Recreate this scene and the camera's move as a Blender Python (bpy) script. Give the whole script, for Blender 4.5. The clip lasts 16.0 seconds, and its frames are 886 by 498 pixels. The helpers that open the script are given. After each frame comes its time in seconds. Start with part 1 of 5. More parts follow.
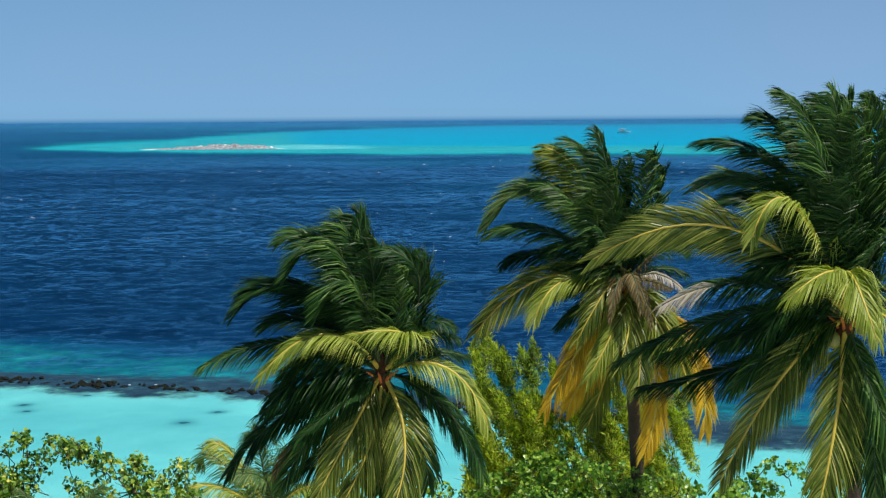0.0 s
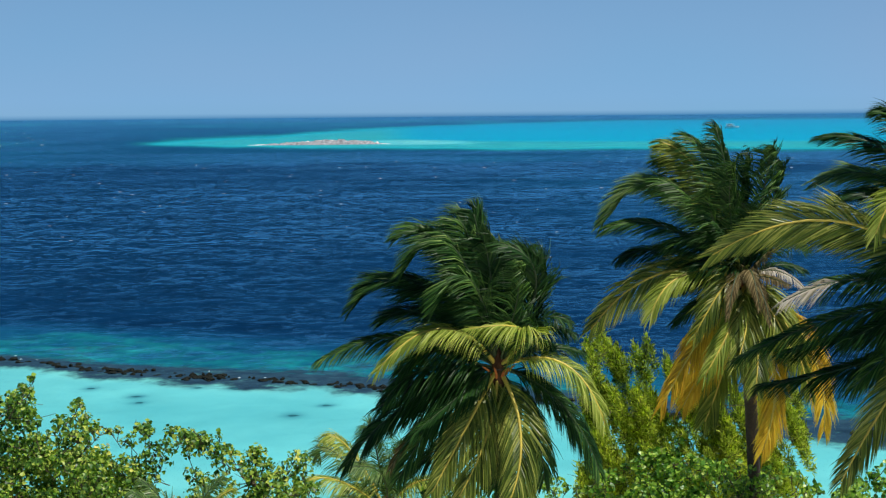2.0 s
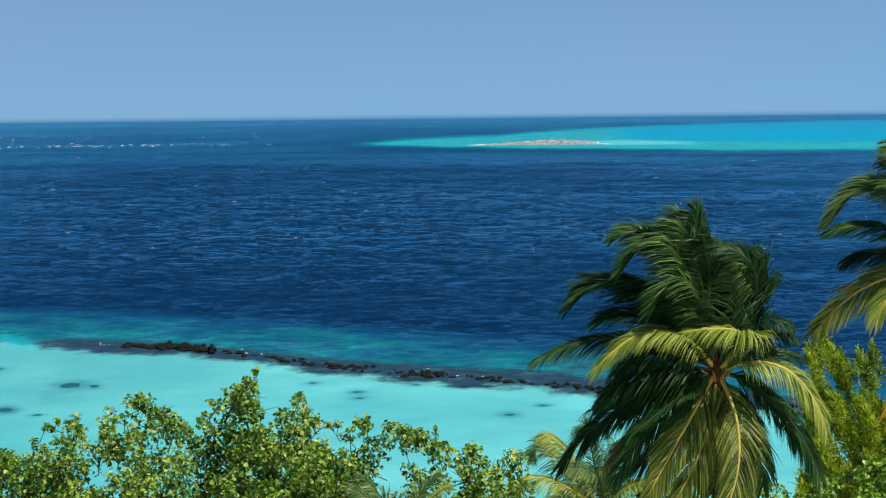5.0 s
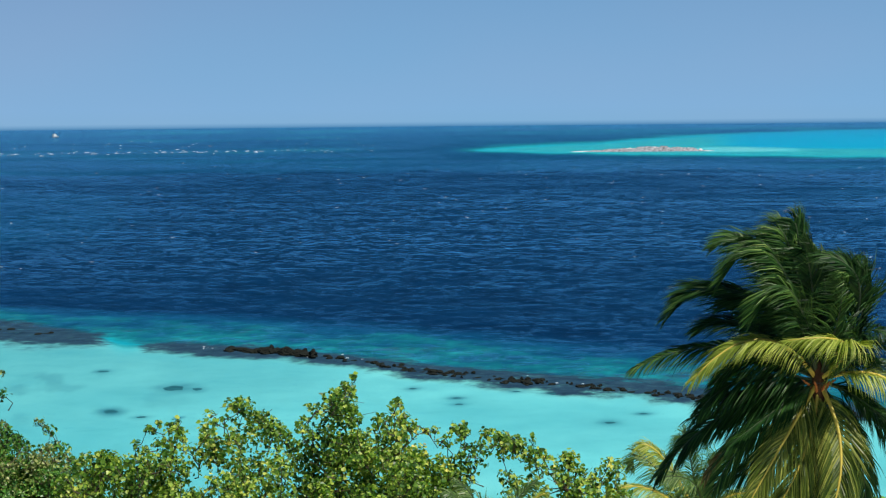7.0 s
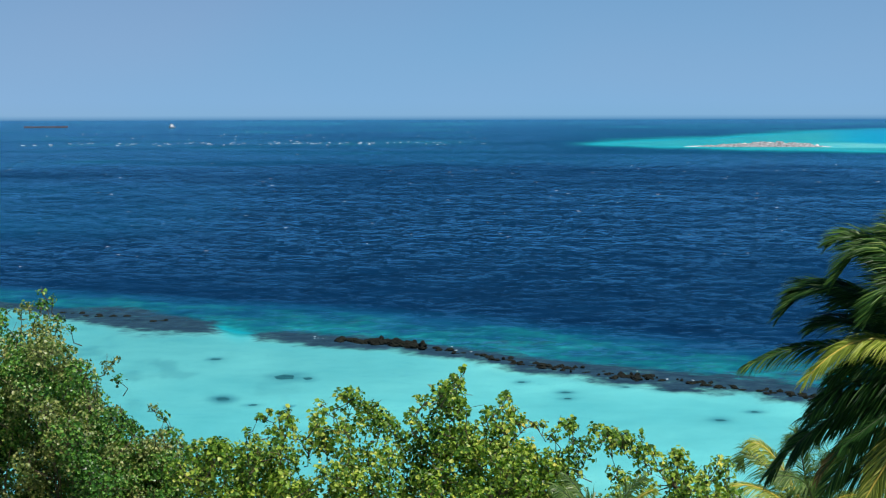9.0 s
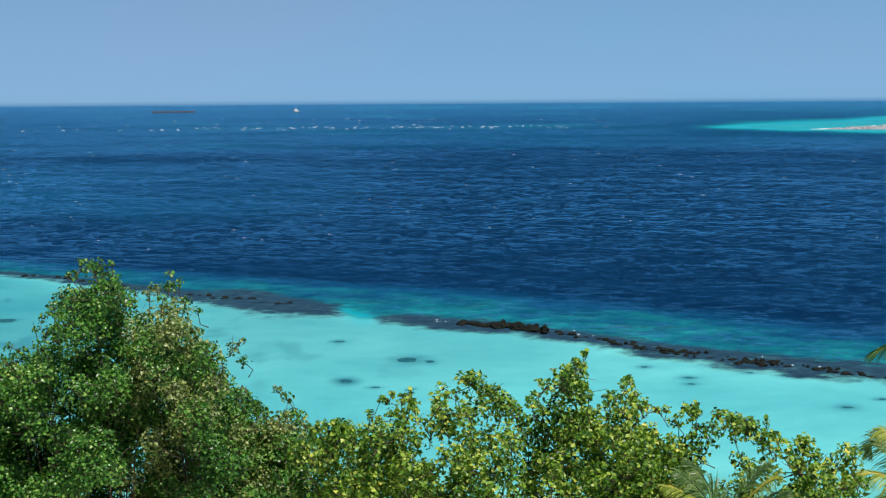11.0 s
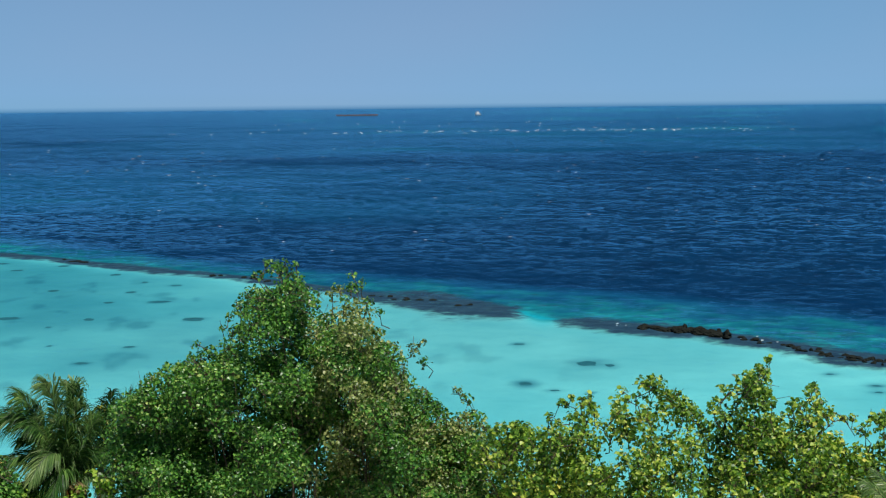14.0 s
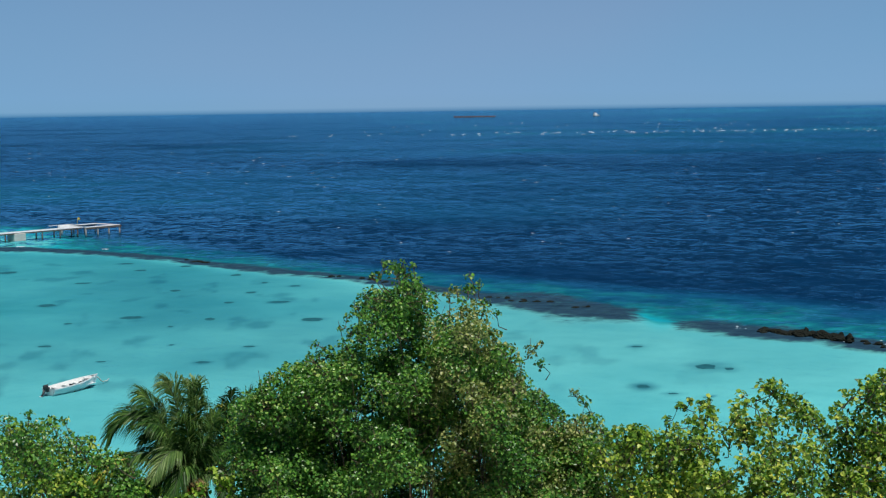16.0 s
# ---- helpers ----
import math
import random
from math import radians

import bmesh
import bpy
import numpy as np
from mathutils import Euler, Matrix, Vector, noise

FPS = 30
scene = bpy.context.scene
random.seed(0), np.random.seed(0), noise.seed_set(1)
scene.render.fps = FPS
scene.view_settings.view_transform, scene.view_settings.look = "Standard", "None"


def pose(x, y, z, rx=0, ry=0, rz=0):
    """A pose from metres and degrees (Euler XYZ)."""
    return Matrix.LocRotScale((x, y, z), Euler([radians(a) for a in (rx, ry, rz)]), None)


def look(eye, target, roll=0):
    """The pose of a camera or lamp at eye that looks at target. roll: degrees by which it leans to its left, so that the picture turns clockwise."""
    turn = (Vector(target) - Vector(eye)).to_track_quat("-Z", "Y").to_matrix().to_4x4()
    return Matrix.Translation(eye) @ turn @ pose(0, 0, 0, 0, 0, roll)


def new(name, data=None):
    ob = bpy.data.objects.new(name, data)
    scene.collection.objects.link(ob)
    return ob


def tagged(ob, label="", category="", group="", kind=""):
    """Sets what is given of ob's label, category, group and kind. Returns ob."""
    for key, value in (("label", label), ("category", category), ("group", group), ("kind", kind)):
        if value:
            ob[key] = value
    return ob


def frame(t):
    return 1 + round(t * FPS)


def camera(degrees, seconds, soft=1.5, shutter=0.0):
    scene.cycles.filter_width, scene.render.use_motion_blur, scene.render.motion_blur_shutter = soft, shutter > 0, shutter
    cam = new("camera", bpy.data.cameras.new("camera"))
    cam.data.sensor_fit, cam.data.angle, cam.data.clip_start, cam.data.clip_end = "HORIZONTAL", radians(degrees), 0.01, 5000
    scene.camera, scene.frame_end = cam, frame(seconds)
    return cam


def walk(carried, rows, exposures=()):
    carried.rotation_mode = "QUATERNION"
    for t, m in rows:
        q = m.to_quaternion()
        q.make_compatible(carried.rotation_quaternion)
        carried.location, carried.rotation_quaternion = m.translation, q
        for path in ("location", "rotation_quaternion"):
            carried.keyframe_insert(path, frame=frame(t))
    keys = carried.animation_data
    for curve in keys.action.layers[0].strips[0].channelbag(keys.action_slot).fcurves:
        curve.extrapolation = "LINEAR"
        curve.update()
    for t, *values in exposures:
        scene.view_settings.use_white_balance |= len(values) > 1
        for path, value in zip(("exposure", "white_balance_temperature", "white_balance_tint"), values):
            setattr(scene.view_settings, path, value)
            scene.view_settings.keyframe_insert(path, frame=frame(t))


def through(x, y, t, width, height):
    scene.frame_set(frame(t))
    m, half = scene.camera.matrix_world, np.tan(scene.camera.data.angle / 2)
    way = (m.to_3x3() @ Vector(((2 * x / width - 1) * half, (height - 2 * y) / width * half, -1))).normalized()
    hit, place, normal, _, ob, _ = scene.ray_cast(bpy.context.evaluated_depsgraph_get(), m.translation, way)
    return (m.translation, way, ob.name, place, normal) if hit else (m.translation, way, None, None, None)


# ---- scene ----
cam = camera(31.28, 16.0, soft=1.25)
EYE = 24.0
# seconds, sway to the side, heading to the right of +y, downward tilt, lean
PATH = [
    (0.0, 0.16, 10.781, 4.922, 0.380),
    (0.5, 0.11, 9.960, 4.988, 0.497),
    (1.0, 0.06, 8.997, 5.029, 0.456),
    (1.5, -0.01, 8.081, 5.040, 0.475),
    (2.0, -0.09, 6.976, 5.062, 0.502),
    (2.5, -0.13, 5.894, 5.046, 0.519),
    (3.0, -0.17, 4.616, 5.076, 0.617),
    (3.5, -0.14, 3.420, 5.093, 0.654),
    (4.0, -0.11, 2.016, 5.076, 0.682),
    (4.5, -0.08, 0.710, 5.031, 0.575),
    (4.7, -0.07, -0.006, 5.012, 0.575),
    (6.8, -0.01, -4.290, 4.757, 0.555),
    (7.0, 0.00, -4.638, 4.717, 0.553),
    (7.5, 0.00, -5.517, 4.688, 0.492),
    (8.0, 0.00, -6.559, 4.703, 0.355),
    (8.5, 0.00, -7.546, 4.793, 0.268),
    (9.0, 0.00, -8.658, 4.946, 0.129),
    (9.2, 0.00, -9.130, 5.006, 0.150),
    (11.3, 0.00, -13.785, 5.566, 0.450),
    (11.5, 0.00, -14.255, 5.566, 0.475),
    (12.0, 0.00, -15.341, 5.577, 0.389),
    (12.5, 0.00, -16.374, 5.536, 0.548),
    (13.0, 0.00, -17.506, 5.479, 0.533),
    (13.5, 0.00, -18.546, 5.400, 0.706),
    (14.0, 0.00, -19.650, 5.360, 0.624),
    (14.5, 0.00, -20.696, 5.316, 0.800),
    (15.0, 0.00, -21.836, 5.286, 0.839),
    (15.5, 0.00, -22.820, 5.263, 0.884),
    (16.0, 0.00, -23.912, 5.255, 0.840),
]
walk(cam, [(t, pose(sway, 0, EYE, 90 - tilt, 0, -turn) @ pose(0, 0, 0, 0, 0, -lean)) for t, sway, turn, tilt, lean in PATH],
     exposures=[(0, 0.05), (4, 0.02), (7, 0.04), (12.5, 0.05), (16, -0.17)])

# ---- light ----
SUN_AZ, SUN_EL = 122.0, 66.0
world = bpy.data.worlds.new("sky")
scene.world = world
world.use_nodes = True
wn, wl = world.node_tree.nodes, world.node_tree.links
sky = wn.new("ShaderNodeTexSky")
sky.sky_type, sky.sun_disc = "NISHITA", False
sky.sun_elevation, sky.sun_rotation = radians(SUN_EL), radians(SUN_AZ)
sky.air_density, sky.dust_density, sky.ozone_density, sky.altitude = 1.0, 0.6, 3.0, 0
tint = wn.new("ShaderNodeMix")
tint.data_type, tint.blend_type = "RGBA", "MULTIPLY"
tint.inputs["Factor"].default_value = 1.0
tint.inputs["B"].default_value = (0.27, 0.34, 0.44, 1)
wl.new(sky.outputs["Color"], tint.inputs["A"])
# blue sea haze over the lowest degrees of sky
way_up = wn.new("ShaderNodeSeparateXYZ")
wl.new(wn.new("ShaderNodeTexCoord").outputs["Generated"], way_up.inputs[0])
low = wn.new("ShaderNodeMapRange")
low.inputs["From Min"].default_value, low.inputs["From Max"].default_value = 0.0, 0.26
low.inputs["To Min"].default_value, low.inputs["To Max"].default_value = 1.0, 0.0
wl.new(way_up.outputs["Z"], low.inputs["Value"])
haze = wn.new("ShaderNodeMix")
haze.data_type = "RGBA"
low_sky = wn.new("ShaderNodeMapRange")
low_sky.inputs["From Min"].default_value, low_sky.inputs["From Max"].default_value = -0.006, 0.10
wl.new(way_up.outputs["Z"], low_sky.inputs["Value"])
shade = wn.new("ShaderNodeValToRGB")
bands = shade.color_ramp.elements
bands[0].position, bands[0].color = 0.010, (0.075, 0.255, 0.50, 1)
bands[1].position, bands[1].color = 1.0, (0.262, 0.515, 0.885, 1)
for place, colour in ((0.021, (0.165, 0.385, 0.64)), (0.040, (0.255, 0.49, 0.755)), (0.12, (0.262, 0.505, 0.80))):
    bands.new(place).color = (*colour, 1)
wl.new(low_sky.outputs[0], shade.inputs["Fac"])
lift = wn.new("ShaderNodeMix")
lift.data_type, lift.blend_type = "RGBA", "MULTIPLY"
lift.inputs["Factor"].default_value = 1.0
lift.inputs["B"].default_value = (10, 10, 10, 1)
drift = wn.new("ShaderNodeTexNoise")
drift.inputs["Scale"].default_value, drift.inputs["Detail"].default_value = 2.6, 2.0
drift_map = wn.new("ShaderNodeMapping")
drift_map.inputs["Scale"].default_value = (1, 1, 2.5)
wl.new(way_up.inputs[0].links[0].from_socket, drift_map.inputs["Vector"])
wl.new(drift_map.outputs[0], drift.inputs["Vector"])
veil = wn.new("ShaderNodeValToRGB")
veil.color_ramp.elements[0].position, veil.color_ramp.elements[0].color = 0.30, (0.90, 1.01, 1.03, 1)
veil.color_ramp.elements[1].position, veil.color_ramp.elements[1].color = 0.70, (1.10, 1.00, 1.00, 1)
wl.new(drift.outputs["Fac"], veil.inputs["Fac"])
veiled = wn.new("ShaderNodeMix")
veiled.data_type, veiled.blend_type = "RGBA", "MULTIPLY"
veiled.inputs["Factor"].default_value = 1.0
wl.new(shade.outputs["Color"], veiled.inputs["A"])
wl.new(veil.outputs["Color"], veiled.inputs["B"])
wl.new(veiled.outputs["Result"], lift.inputs["A"])
wl.new(lift.outputs["Result"], haze.inputs["B"])
wl.new(low.outputs[0], haze.inputs["Factor"])
wl.new(tint.outputs["Result"], haze.inputs["A"])
wl.new(haze.outputs["Result"], wn["Background"].inputs["Color"])
wn["Background"].inputs["Strength"].default_value = 0.085

sun_data = bpy.data.lights.new("sun", "SUN")
sun_data.energy, sun_data.angle, sun_data.color = 5.0, radians(0.53), (1.0, 0.95, 0.86)
sun = new("sun", sun_data)
sa, se = radians(SUN_AZ), radians(SUN_EL)
sun_way = Vector((math.sin(sa) * math.cos(se), math.cos(sa) * math.cos(se), math.sin(se)))
sun.matrix_world = look(sun_way * 200, (0, 0, 0))


# ---- places: heading in degrees to the right of +y, fall below eye level in degrees ----
def polar(az, r, z=0.0):
    return Vector((r * math.sin(radians(az)), r * math.cos(radians(az)), z))


def aim(az, el, d):
    """The point d metres off on the ground plan, seen from the eye at that heading and elevation."""
    return polar(az, d, EYE + d * math.tan(radians(el)))


# how much of the true depth shows at these low angles
SQUEEZE = 0.07


# ---- materials ----
def material(name):
    m = bpy.data.materials.new(name)
    m.use_nodes = True
    n, l = m.node_tree.nodes, m.node_tree.links
    return m, n, l, n["Principled BSDF"]


def noise_node(n, l, scale, detail=4.0, vector=None, rough=0.55):
    k = n.new("ShaderNodeTexNoise")
    k.inputs["Scale"].default_value, k.inputs["Detail"].default_value = scale, detail
    k.inputs["Roughness"].default_value = rough
    if vector is not None:
        l.new(vector, k.inputs["Vector"])
    return k


def ramp_node(n, l, fac, stops):
    k = n.new("ShaderNodeValToRGB")
    els = k.color_ramp.elements
    while len(els) < len(stops):
        els.new(0.5)
    for e, (pos, col) in zip(els, stops):
        e.position, e.color = pos, (*col, 1)
    l.new(fac, k.inputs["Fac"])
    return k


def mix_node(n, l, fac, a, b, kind="MIX"):
    k = n.new("ShaderNodeMix")
    k.data_type, k.blend_type = "RGBA", kind
    for key, v in (("Factor", fac), ("A", a), ("B", b)):
        if isinstance(v, (tuple, list)):
            k.inputs[key].default_value = (*v, 1)
        elif isinstance(v, (int, float)):
            k.inputs[key].default_value = v
        else:
            l.new(v, k.inputs[key])
    return k


def math_node(n, l, op, a, b=0.0, c=None):
    k = n.new("ShaderNodeMath")
    k.operation = op
    for i, v in enumerate((a, b) if c is None else (a, b, c)):
        if isinstance(v, (int, float)):
            k.inputs[i].default_value = v
        else:
            l.new(v, k.inputs[i])
    return k


def plain(name, colour, rough=0.6, metal=0.0, wear=0.15, scale=3.0, bump=0.1):
    """Paint, wood, rock and the like: a base colour with stains and grain at two scales."""
    m, n, l, b = material(name)
    co = n.new("ShaderNodeTexCoord").outputs["Object"]
    big, fine = noise_node(n, l, scale, 3, co), noise_node(n, l, scale * 9, 4, co)
    both = math_node(n, l, "MULTIPLY_ADD", fine.outputs["Fac"], 0.45, math_node(n, l, "MULTIPLY", big.outputs["Fac"], 0.55).outputs[0])
    dark, light = tuple(c * (1 - wear) for c in colour), tuple(min(1, c * (1 + wear)) for c in colour)
    r = ramp_node(n, l, both.outputs[0], [(0.3, dark), (0.7, light)])
    l.new(r.outputs["Color"], b.inputs["Base Color"])
    b.inputs["Roughness"].default_value, b.inputs["Metallic"].default_value = rough, metal
    b.inputs["Specular IOR Level"].default_value = 0.15 if rough > 0.62 else 0.5
    if bump:
        k = n.new("ShaderNodeBump")
        k.inputs["Strength"].default_value, k.inputs["Distance"].default_value = bump, 0.05
        l.new(fine.outputs["Fac"], k.inputs["Height"])
        l.new(k.outputs["Normal"], b.inputs["Normal"])
    return m


def leafy(name, stops, through=0.35, rough=0.42, patch=0.6, single=False, gloss=0.5, vary=0.78):
    """Leaves: colour varies from leaf to leaf and over the crown; light passes through them."""
    m, n, l, b = material(name)
    geo = n.new("ShaderNodeNewGeometry")
    co = n.new("ShaderNodeTexCoord").outputs["Object"]
    big = noise_node(n, l, patch, 2, co)
    chance = n.new("ShaderNodeObjectInfo").outputs["Random"] if single else geo.outputs["Random Per Island"]
    fac = math_node(n, l, "MULTIPLY_ADD", big.outputs["Fac"], 0.7, math_node(n, l, "MULTIPLY", chance, vary).outputs[0])
    fac = math_node(n, l, "SUBTRACT", fac.outputs[0], 0.5 * vary - 0.15)
    r = ramp_node(n, l, fac.outputs[0], stops)
    l.new(r.outputs["Color"], b.inputs["Base Color"])
    b.inputs["Roughness"].default_value = rough
    b.inputs["Specular IOR Level"].default_value = gloss
    tr = n.new("ShaderNodeBsdfTranslucent")
    bright = mix_node(n, l, 1.0, r.outputs["Color"], (1.3, 1.5, 0.55), "MULTIPLY")
    l.new(bright.outputs["Result"], tr.inputs["Color"])
    ms = n.new("ShaderNodeMixShader")
    ms.inputs["Fac"].default_value = through
    l.new(b.outputs[0], ms.inputs[1])
    l.new(tr.outputs[0], ms.inputs[2])
    l.new(ms.outputs[0], n["Material Output"].inputs["Surface"])
    return m


def make_ground_material():
    """Sand on land and in the lagoon, dark reef where the reef mask says, blue water body over the deep floor."""
    m, n, l, b = material("sand_reef_and_sea_floor")
    geo = n.new("ShaderNodeNewGeometry")
    sep = n.new("ShaderNodeSeparateXYZ")
    l.new(geo.outputs["Position"], sep.inputs[0])
    reef = n.new("ShaderNodeAttribute")
    reef.attribute_name = "reef"
    weed = n.new("ShaderNodeAttribute")
    weed.attribute_name = "weed"
    patch = noise_node(n, l, 0.045, 5, geo.outputs["Position"])
    fine = noise_node(n, l, 0.5, 5, geo.outputs["Position"], 0.65)
    depth = math_node(n, l, "DIVIDE", sep.outputs["Z"], -14.0 * SQUEEZE)
    body = ramp_node(n, l, depth.outputs[0], [
        (0.0, (0.72, 0.66, 0.52)), (0.05, (0.62, 0.62, 0.60)), (0.13, (0.38, 0.59, 0.60)), (0.16, (0.15, 0.43, 0.44)), (0.20, (0.03, 0.45, 0.53)), (0.25, (0.048, 0.34, 0.375)), (0.34, (0.026, 0.175, 0.225)),
        (0.42, (0.022, 0.118, 0.21)), (0.5, (0.017, 0.080, 0.185)), (0.9, (0.006, 0.030, 0.098))])
    mott = ramp_node(n, l, patch.outputs["Fac"], [(0.28, (0.58, 0.74, 0.80)), (0.72, (1.14, 1.05, 1.03))])
    c1 = mix_node(n, l, 1.0, body.outputs["Color"], mott.outputs["Color"], "MULTIPLY")
    pool = n.new("ShaderNodeAttribute")
    pool.attribute_name = "pool"
    c1 = mix_node(n, l, pool.outputs["Fac"], c1.outputs["Result"], (0.012, 0.35, 0.51))
    grain = noise_node(n, l, 0.22, 6, geo.outputs["Position"], 0.7)
    mottle = ramp_node(n, l, grain.outputs["Fac"], [(0.30, (0.45, 0.55, 0.62)), (0.5, (1.0, 1.0, 1.0)), (0.70, (1.75, 1.45, 1.32))])
    steep = n.new("ShaderNodeMapRange")
    steep.inputs["From Min"].default_value, steep.inputs["From Max"].default_value = 0.12, 0.26
    steep.inputs["To Min"].default_value, steep.inputs["To Max"].default_value = 0.14, 0.85
    l.new(depth.outputs[0], steep.inputs["Value"])
    c1 = mix_node(n, l, steep.outputs[0], c1.outputs["Result"], mix_node(n, l, 1.0, c1.outputs["Result"], mottle.outputs["Color"], "MULTIPLY").outputs["Result"])
    wm = math_node(n, l, "MULTIPLY", weed.outputs["Fac"], 0.9)
    c2 = mix_node(n, l, wm.outputs[0], c1.outputs["Result"], (0.06, 0.16, 0.225))
    rock = ramp_node(n, l, fine.outputs["Fac"], [(0.25, (0.045, 0.034, 0.062)), (0.5, (0.090, 0.066, 0.110)), (0.75, (0.16, 0.115, 0.165))])
    # the reef's edge breaks up into lumps and tongues
    lumps = noise_node(n, l, 0.55, 5, geo.outputs["Position"], 0.7)
    ragged = n.new("ShaderNodeMapRange")
    ragged.interpolation_type = "SMOOTHSTEP"
    ragged.inputs["From Min"].default_value, ragged.inputs["From Max"].default_value = 0.25, 0.92
    l.new(math_node(n, l, "MULTIPLY_ADD", lumps.outputs["Fac"], 1.4, math_node(n, l, "ADD", reef.outputs["Fac"], -0.68).outputs[0]).outputs[0], ragged.inputs["Value"])
    cover = math_node(n, l, "MULTIPLY", ragged.outputs[0], math_node(n, l, "GREATER_THAN", reef.outputs["Fac"], 0.015).outputs[0])
    c3 = mix_node(n, l, cover.outputs[0], c2.outputs["Result"], rock.outputs["Color"])
    l.new(c3.outputs["Result"], b.inputs["Base Color"])
    b.inputs["Roughness"].default_value = 0.95
    b.inputs["Specular IOR Level"].default_value = 0.1
    return m


def make_water_material():
    """Sea surface: clear water, tinted, with a rippled gloss that grows to grazing angles."""
    m, n, l, b = material("sea_water")
    n.remove(b)
    geo = n.new("ShaderNodeNewGeometry")
    mp = n.new("ShaderNodeMapping")
    mp.inputs["Rotation"].default_value = (0, 0, radians(20))
    mp.inputs["Scale"].default_value = (0.85, 1.0, 1.0)
    l.new(geo.outputs["Position"], mp.inputs["Vector"])
    swell = noise_node(n, l, 0.10, 3, mp.outputs[0])
    chop = noise_node(n, l, 0.40, 4, mp.outputs[0], 0.6)
    fine = noise_node(n, l, 1.15, 3, mp.outputs[0], 0.6)
    gust = noise_node(n, l, 0.009, 4, mp.outputs[0])
    wave = math_node(n, l, "MULTIPLY_ADD", swell.outputs["Fac"], 1.6, chop.outputs["Fac"])
    calm = n.new("ShaderNodeAttribute")
    calm.attribute_name = "calm"
    gm = n.new("ShaderNodeMapRange")
    gm.inputs["From Min"].default_value, gm.inputs["From Max"].default_value = 0.34, 0.66
    gm.inputs["To Min"].default_value, gm.inputs["To Max"].default_value = 0.25, 2.15
    l.new(gust.outputs["Fac"], gm.inputs["Value"])
    lee = n.new("ShaderNodeMapRange")
    lee.interpolation_type = "SMOOTHSTEP"
    lee.inputs["From Min"].default_value, lee.inputs["From Max"].default_value = 0.35, 1.0
    lee.inputs["To Min"].default_value, lee.inputs["To Max"].default_value = 1.0, 0.14
    l.new(calm.outputs["Fac"], lee.inputs["Value"])
    strength = math_node(n, l, "MULTIPLY", gm.outputs[0], lee.outputs[0])
    hgt = math_node(n, l, "MULTIPLY", wave.outputs[0], strength.outputs[0])
    bump = n.new("ShaderNodeBump")
    bump.inputs["Strength"].default_value, bump.inputs["Distance"].default_value = 1.0, 0.8
    l.new(hgt.outputs[0], bump.inputs["Height"])
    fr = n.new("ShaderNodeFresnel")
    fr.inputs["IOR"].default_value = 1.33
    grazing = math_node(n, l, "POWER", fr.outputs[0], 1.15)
    # wind streaks: gloss share painted by noise as if crests tilt skyward, troughs not
    crest = n.new("ShaderNodeMapRange")
    crest.interpolation_type = "SMOOTHSTEP"
    crest.inputs["From Min"].default_value, crest.inputs["From Max"].default_value = 0.465, 0.565
    crest.inputs["To Min"].default_value, crest.inputs["To Max"].default_value = 0.0, 1.0
    both = math_node(n, l, "MULTIPLY_ADD", chop.outputs["Fac"], 0.40, math_node(n, l, "MULTIPLY", fine.outputs["Fac"], 0.40).outputs[0])
    ripple = math_node(n, l, "MULTIPLY_ADD", swell.outputs["Fac"], 0.22, both.outputs[0])
    l.new(math_node(n, l, "MULTIPLY_ADD", calm.outputs["Fac"], -0.075, ripple.outputs[0]).outputs[0], crest.inputs["Value"])
    streak = math_node(n, l, "MULTIPLY", crest.outputs[0], strength.outputs[0])
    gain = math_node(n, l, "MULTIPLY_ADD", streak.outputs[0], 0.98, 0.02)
    # extra gloss towards the horizon pales the far sea in place of haze
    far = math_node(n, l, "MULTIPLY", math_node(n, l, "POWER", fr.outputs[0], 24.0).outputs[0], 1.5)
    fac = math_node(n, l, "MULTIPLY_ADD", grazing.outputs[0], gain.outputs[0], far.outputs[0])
    gl = n.new("ShaderNodeBsdfGlossy")
    gl.inputs["Roughness"].default_value = 0.12
    # blue tint stands in for the deeper sky that tilted waves would mirror
    gl.inputs["Color"].default_value = (0.32, 0.76, 1.0, 1)
    l.new(bump.outputs["Normal"], gl.inputs["Normal"])
    tr = n.new("ShaderNodeBsdfTransparent")
    tr.inputs["Color"].default_value = (0.45, 0.86, 0.89, 1)
    ms = n.new("ShaderNodeMixShader")
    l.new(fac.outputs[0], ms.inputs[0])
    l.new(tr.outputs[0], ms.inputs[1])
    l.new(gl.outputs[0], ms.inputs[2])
    l.new(ms.outputs[0], n["Material Output"].inputs["Surface"])
    return m


GROUND = make_ground_material()
WATER = make_water_material()
ROCK = plain("wet_dark_coral_rock", (0.010, 0.013, 0.010), 0.8, wear=0.8, scale=1.2, bump=0.8)
CORAL = plain("submerged_coral", (0.075, 0.135, 0.165), 0.9, wear=0.4, scale=0.8)
PALE_ROCK = plain("sun_bleached_coral_rubble", (0.27, 0.285, 0.31), 0.9, wear=0.85, scale=0.6, bump=0.4)
PALE_SAND = plain("pale_coral_sand", (0.64, 0.63, 0.64), 0.95, wear=0.12, scale=0.2)
FOAM = plain("sea_foam", (0.64, 0.74, 0.84), 0.8, wear=0.08, scale=0.6, bump=0)
WHITE = plain("white_gelcoat", (0.78, 0.8, 0.8), 0.3, wear=0.06, scale=1.5, bump=0.02)
GREY_BLUE = plain("pale_blue_deck_paint", (0.5, 0.6, 0.64), 0.45, wear=0.1)
DARK = plain("black_rubber_and_plastic", (0.025, 0.025, 0.028), 0.45, wear=0.2, bump=0.05)
